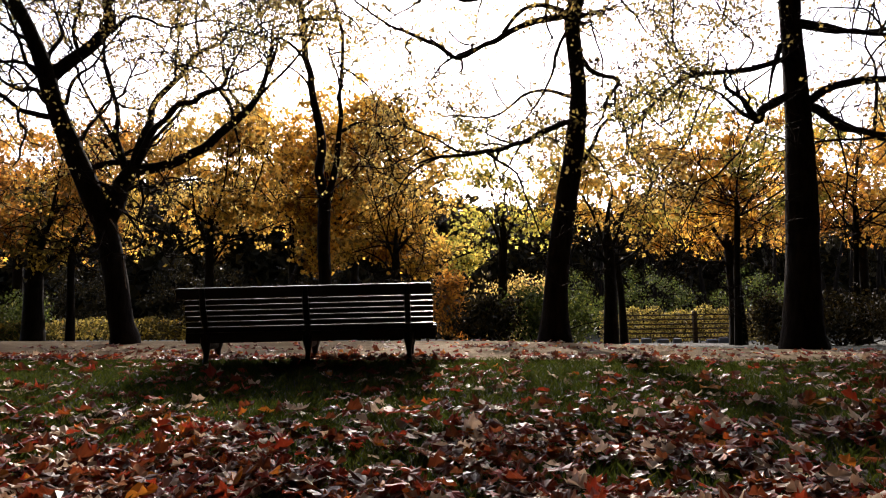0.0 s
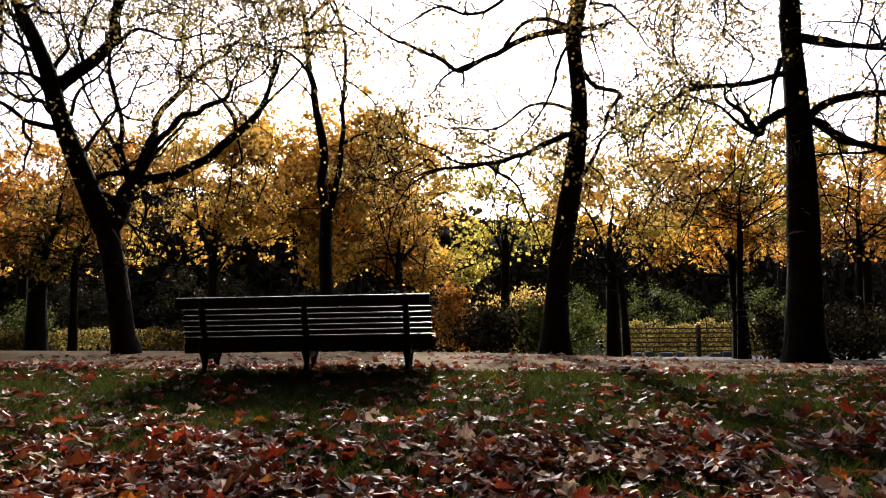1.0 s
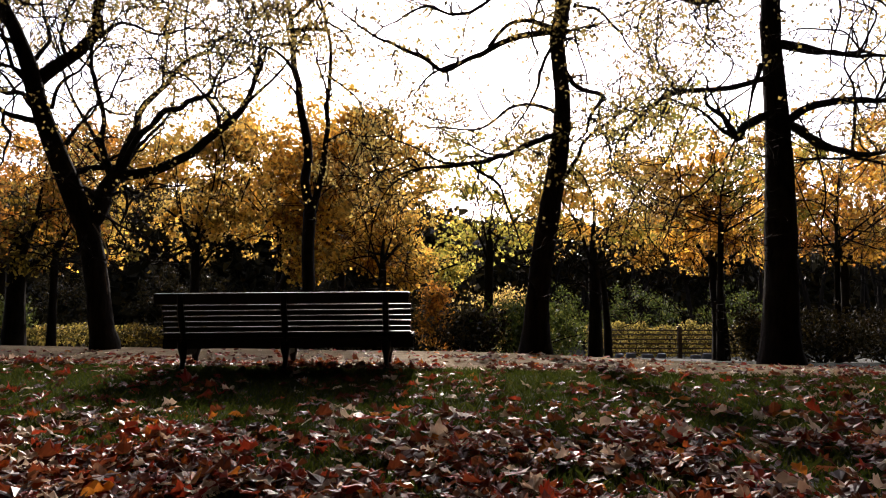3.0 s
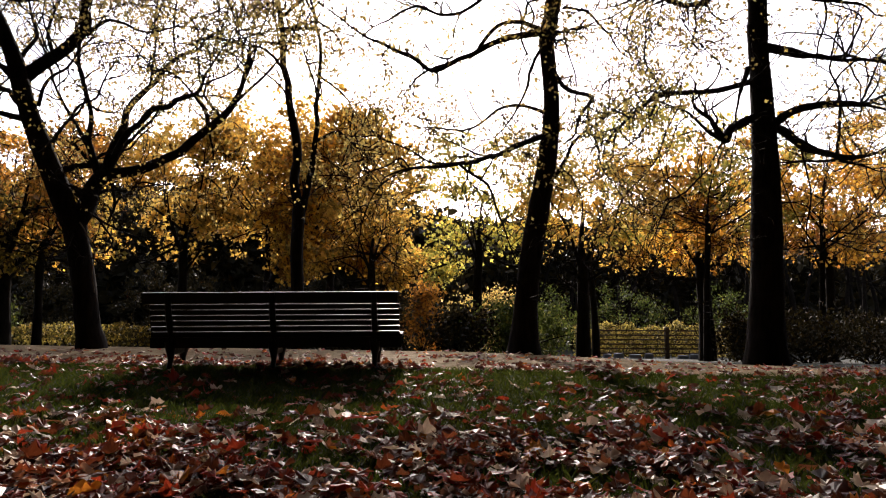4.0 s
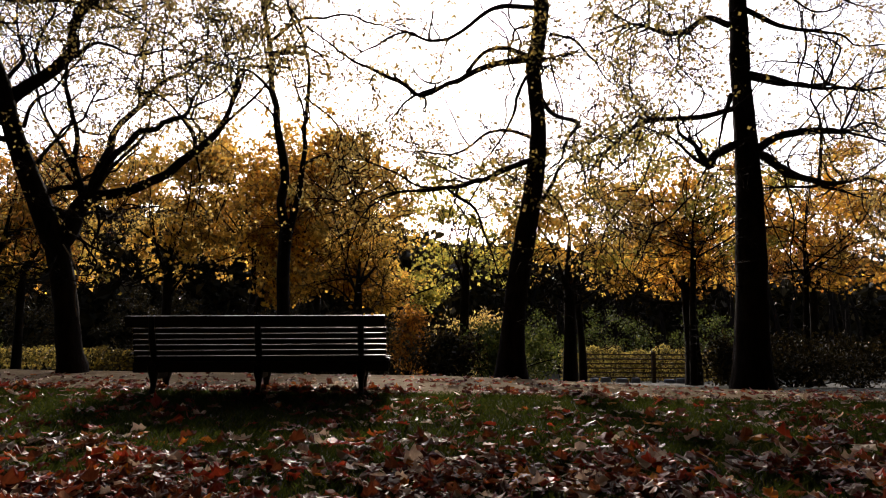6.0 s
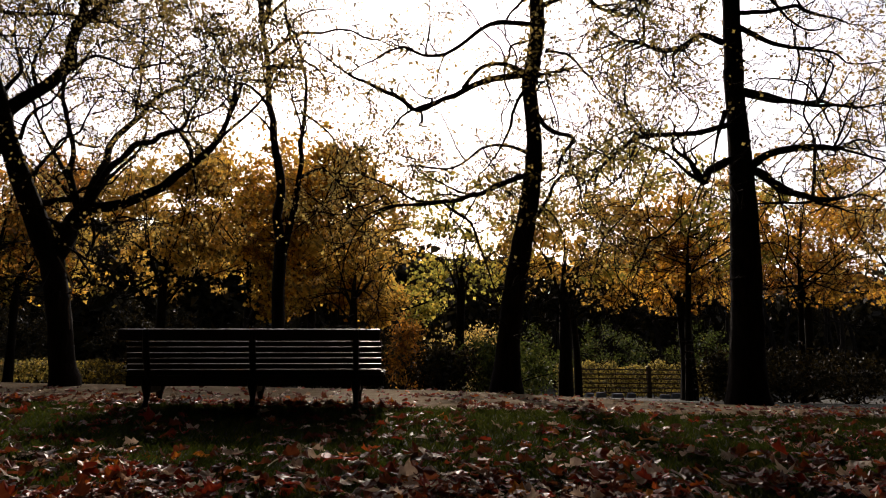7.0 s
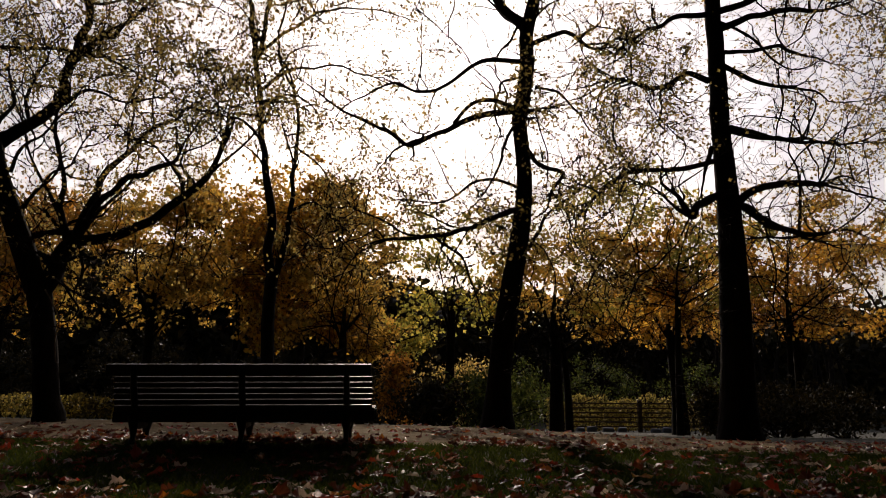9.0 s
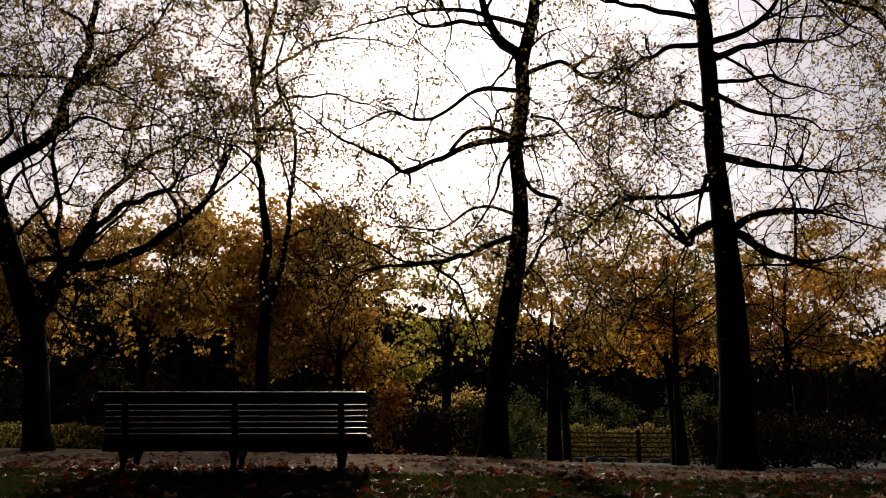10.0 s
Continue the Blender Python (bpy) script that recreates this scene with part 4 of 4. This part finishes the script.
# ---- the bench ----
def park_bench():
    bench = tagged(new("park_bench"), "dark green slatted park bench with iron legs, seen from behind", "bench")
    bench.matrix_world = pose(-1.303, 6.46, 0.042, 0, -0.6, -1.0)
    lo, hi = -1.165, 1.195
    lean = math.degrees(math.atan2(0.075, 0.42))

    def back_at(z):
        return 0.02 - 0.075 * (z - 0.33) / 0.42

    def slat(name, x0, x1, y, z, deep, tall, tilt):
        bm = bmesh.new()
        board(bm, (x1 - x0, deep, tall), Matrix.Identity(4), 0.005)
        ob = part(name, bm_mesh(name, bm, PAINT), bench)
        ob.matrix_basis = pose((x0 + x1) / 2, y, z, tilt)

    slat("top_rail", lo - 0.07, hi - 0.005, back_at(0.69), 0.69, 0.045, 0.104, lean)
    for k in range(6):
        z = 0.604 - 0.0522 * k
        slat("back_slat", lo, hi + 0.008, back_at(z), z, 0.024, 0.0492, lean)
    for k in range(6):
        slat("seat_slat", lo - 0.01, hi + 0.03, 0.065 + 0.072 * k, 0.325 - 0.012 * math.sin(k / 5 * math.pi), 0.06, 0.03, 0)
    slat("apron", lo - 0.01, hi + 0.03, 0.03, 0.262, 0.03, 0.1, 0)
    slat("apron", lo - 0.01, hi + 0.03, 0.44, 0.262, 0.03, 0.1, 0)

    def iron(name, pts, flat, parent):
        line = spline(pts, 0.03)
        v, f = tubes([line], 10)
        v[:, 0] = (v[:, 0] - line[0, 0]) * flat + line[0, 0]
        return part(name, fast_mesh(name, v, f, IRON, True), parent)

    for x in (-0.98, 0.0, 0.965):
        iron("back_post", [(x, 0.05, 0.25, 0.034), (x, 0.035, 0.33, 0.034), (x, back_at(0.52) - 0.03, 0.52, 0.032), (x, back_at(0.73) - 0.03, 0.728, 0.028)], 0.95, bench)
        leg = iron("back_leg", [(x, -0.02, -0.02, 0.04), (x, 0.0, 0.03, 0.03), (x, 0.03, 0.09, 0.027), (x, 0.03, 0.15, 0.036), (x, 0.02, 0.21, 0.05), (x, 0.02, 0.27, 0.056)], 0.95, bench)
        iron("front_leg", [(x, 0.41, -0.02, 0.04), (x, 0.39, 0.03, 0.03), (x, 0.35, 0.09, 0.029), (x, 0.35, 0.15, 0.042), (x, 0.37, 0.21, 0.056), (x, 0.39, 0.27, 0.06)], 0.95, bench)
        iron("brace", [(x, 0.03, 0.13, 0.02), (x, 0.09, 0.19, 0.026), (x, 0.19, 0.2, 0.03), (x, 0.28, 0.19, 0.026), (x, 0.35, 0.13, 0.02)], 0.95, leg)
        bm = bmesh.new()
        board(bm, (0.05, 0.36, 0.12), Matrix.Identity(4), 0.012)
        bracket = part("bracket", bm_mesh("bracket", bm, IRON), bench)
        bracket.matrix_basis = pose(x, 0.2, 0.205)
        iron("seat_bearer", [(x, 0.0, 0.268, 0.024), (x, 0.22, 0.268, 0.024), (x, 0.45, 0.268, 0.024)], 0.9, bench)


park_bench()


# ---- grass and fallen leaves ----
def grass():
    rng = np.random.default_rng(5)
    n = 220000
    near = rng.uniform(0, 1, n) < 0.7
    y = np.where(near, rng.uniform(2.0, 7.6, n), rng.uniform(-5, 8.4, n))
    x = np.where(near, rng.uniform(-1, 1, n) * (0.72 * y + 0.6), rng.uniform(-11, 11, n))
    keep = (y < near_edge(x) + rng.normal(0, 0.06, n)) & (rng.uniform(0, 1, n) < np.where(near, y / 6.5, 1))
    x, y = x[keep], y[keep]
    n = len(x)
    z = height(x, y)
    g = rng.uniform(0, 6.283, n)
    w, h = rng.uniform(0.002, 0.0045, n), rng.uniform(0.015, 0.06, n)
    lean_x, lean_y = rng.normal(0, 0.5, n) * h, rng.normal(0, 0.5, n) * h
    dx, dy = np.cos(g) * w, np.sin(g) * w
    v = np.stack([np.stack([x - dx, y - dy, z], -1), np.stack([x + dx, y + dy, z], -1),
                  np.stack([x + 0.4 * lean_x + dx * 0.7, y + 0.4 * lean_y + dy * 0.7, z + h * 0.6], -1),
                  np.stack([x + lean_x, y + lean_y, z + h], -1)], 1)
    tagged(new("grass", fast_mesh("grass", v.reshape(-1, 3), np.arange(4 * n).reshape(n, 4), GRASS)), "short thin green lawn grass", "grass", kind="stuff")


grass()


def maple_variants(count, rng):
    """Dry maple leaves, each curled in its own way; rows of points round a middle."""
    tips = [(-2.6, 0.6), (-2.0, 0.56), (-1.5, 0.82), (-1.2, 0.68), (-0.95, 0.72), (-0.72, 0.88), (-0.42, 0.7), (-0.2, 0.8), (0.0, 0.94),
            (0.2, 0.8), (0.42, 0.7), (0.72, 0.88), (0.95, 0.72), (1.2, 0.68), (1.5, 0.82), (2.0, 0.56), (2.6, 0.6), (3.14, 0.3)]
    out = []
    for _ in range(count):
        p = np.array([(0, 0, 0)] + [(math.sin(a) * r, math.cos(a) * r, 0) for a, r in tips]) * 0.62
        p[1:, :2] *= 1 + rng.normal(0, 0.09, (len(tips), 1))
        r2 = (p[:, :2] ** 2).sum(1)
        ax = rng.uniform(0, 6.283)
        q = p[:, 0] * math.cos(ax) + p[:, 1] * math.sin(ax)
        p[:, 2] = rng.uniform(-0.45, 1.2) * q**2 + rng.uniform(-0.35, 0.45) * r2 + rng.normal(0, 0.06, len(p)) + 0.25 * np.abs(p[:, 0]) * rng.uniform(-0.5, 1)
        p[1:, :2] *= (1 - 0.25 * np.clip(p[1:, 2:], -1, 1))
        out.append(p)
    k = len(tips)
    faces = np.array([(0, 1 + (i + 1) % k, 1 + i) for i in range(k)])
    return out, faces


def fallen_leaves():
    rng = np.random.default_rng(8)
    shapes, faces = maple_variants(14, rng)
    n = 60000
    near = rng.uniform(0, 1, n) < 0.6
    y = np.where(near, rng.uniform(1.9, 9.8, n), rng.uniform(-5, 11, n))
    x = np.where(near, rng.uniform(-1, 1, n) * (0.72 * y + 0.8), rng.uniform(-11, 11, n))
    near |= (np.abs(x) > 0.72 * y + 0.8) | (y < 1.9)
    patch = np.array([noise.noise(Vector((a * 1.4, b * 2.0, 3.0))) for a, b in zip(x, y)])
    edge = np.abs(y - near_edge(x) + 0.05)
    dense = 0.54 * np.where(y < 2.75, 1.0, np.where(y < 3.85, 1.0 - 0.74 * (y - 2.75), 0.18)) * np.clip(1 + 2.6 * patch, 0.08, 1.7)
    dense = np.where(edge < 0.22, 0.34 + 1.3 * patch + 0.45 * (x < 0.2), dense)
    dense = np.where(y > near_edge(x) + 0.15, 0.065 + 0.14 * patch, dense)
    keep = near & (rng.uniform(0, 1, n) < dense) & (y < far_edge(x) + 0.1)
    x, y = x[keep], y[keep]
    # the carpet of leaves goes on to the sides and behind, thinning out
    wide_rng = np.random.default_rng(9)
    wx, wy = wide_rng.uniform(-8, 8, 26000), wide_rng.uniform(-5, 4.2, 26000)
    outside = (np.abs(wx) > 0.72 * wy + 0.8) | (wy < 1.9)
    thins = np.clip(1.15 - np.maximum(np.abs(wx) - 2.5, 0) / 6 - np.maximum(0.5 - wy, 0) / 7, 0, 1) * np.where(wy > 2.75, 0.4, 1)
    patchy = 0.75 + 0.45 * np.sin(1.9 * wx + 0.7) * np.sin(1.4 * wy + 0.3 * wx)
    more = outside & (wide_rng.uniform(0, 1, 26000) < thins * patchy)
    x, y = np.append(x, wx[more]), np.append(y, wy[more])
    # small drifts of leaves blown together on the path
    for px, py, count, wide in ((0.57, 8.4, 55, 0.13), (1.95, 8.1, 35, 0.1), (-0.1, 6.95, 25, 0.16), (3.9, 7.3, 22, 0.14), (-3.4, 8.2, 30, 0.2)):
        x = np.append(x, px + rng.normal(0, wide * 1.4, count))
        y = np.append(y, py + rng.normal(0, wide * 0.5, count))
    n = len(x)
    size = rng.uniform(0.06, 0.108, n) * np.where(rng.uniform(0, 1, n) < 0.12, 1.3, 1)
    size = np.where((y > 3.4) & (y < near_edge(x) - 0.3), size * 1.22, size)
    size = np.where(y > near_edge(x) + 0.2, size * 0.85, size)
    tilt = rng.normal(0, 0.26, (n, 2))
    normal = np.column_stack([tilt, np.ones(n)]) * np.where(rng.uniform(0, 1, (n, 1)) < 0.35, -1, 1)
    axes = turns(normal, rng.uniform(0, 6.283, n))
    kind = rng.integers(0, len(shapes), n)
    z = height(x, y) + 0.012 + rng.uniform(0, 0.045, n) * (y < 4.2) + rng.uniform(0, 0.025, n) * (y < near_edge(x))
    z = np.where(y > near_edge(x), z + 0.008, z) + 0.03 * (np.abs(y - near_edge(x) + 0.1) < 0.22)
    meshes = [fast_mesh("leaf", s, faces, FALLEN_ONE) for s in shapes]
    verts, polys, start, single = [], [], 0, 0
    for i in range(n):
        if single < 300 and 2.35 < y[i] < 3.25 and abs(x[i]) < 2.1 and i % 2 == 0:
            ob = part("leaf", meshes[kind[i]], ground)
            m = Matrix([[*(axes[i].T[r] * size[i]), v] for r, v in enumerate((x[i], y[i], z[i]))] + [[0, 0, 0, 1]])
            ob.matrix_basis = m
            single += 1
            continue
        v = (shapes[kind[i]] * size[i]) @ axes[i] + (x[i], y[i], z[i])
        verts.append(v), polys.append(faces + start)
        start += len(v)
    tagged(new("fallen_leaves", fast_mesh("fallen_leaves", np.vstack(verts), np.vstack(polys), FALLEN)),
           "curled red, brown and orange maple leaves on the lawn", "leaves", kind="stuff")


fallen_leaves()
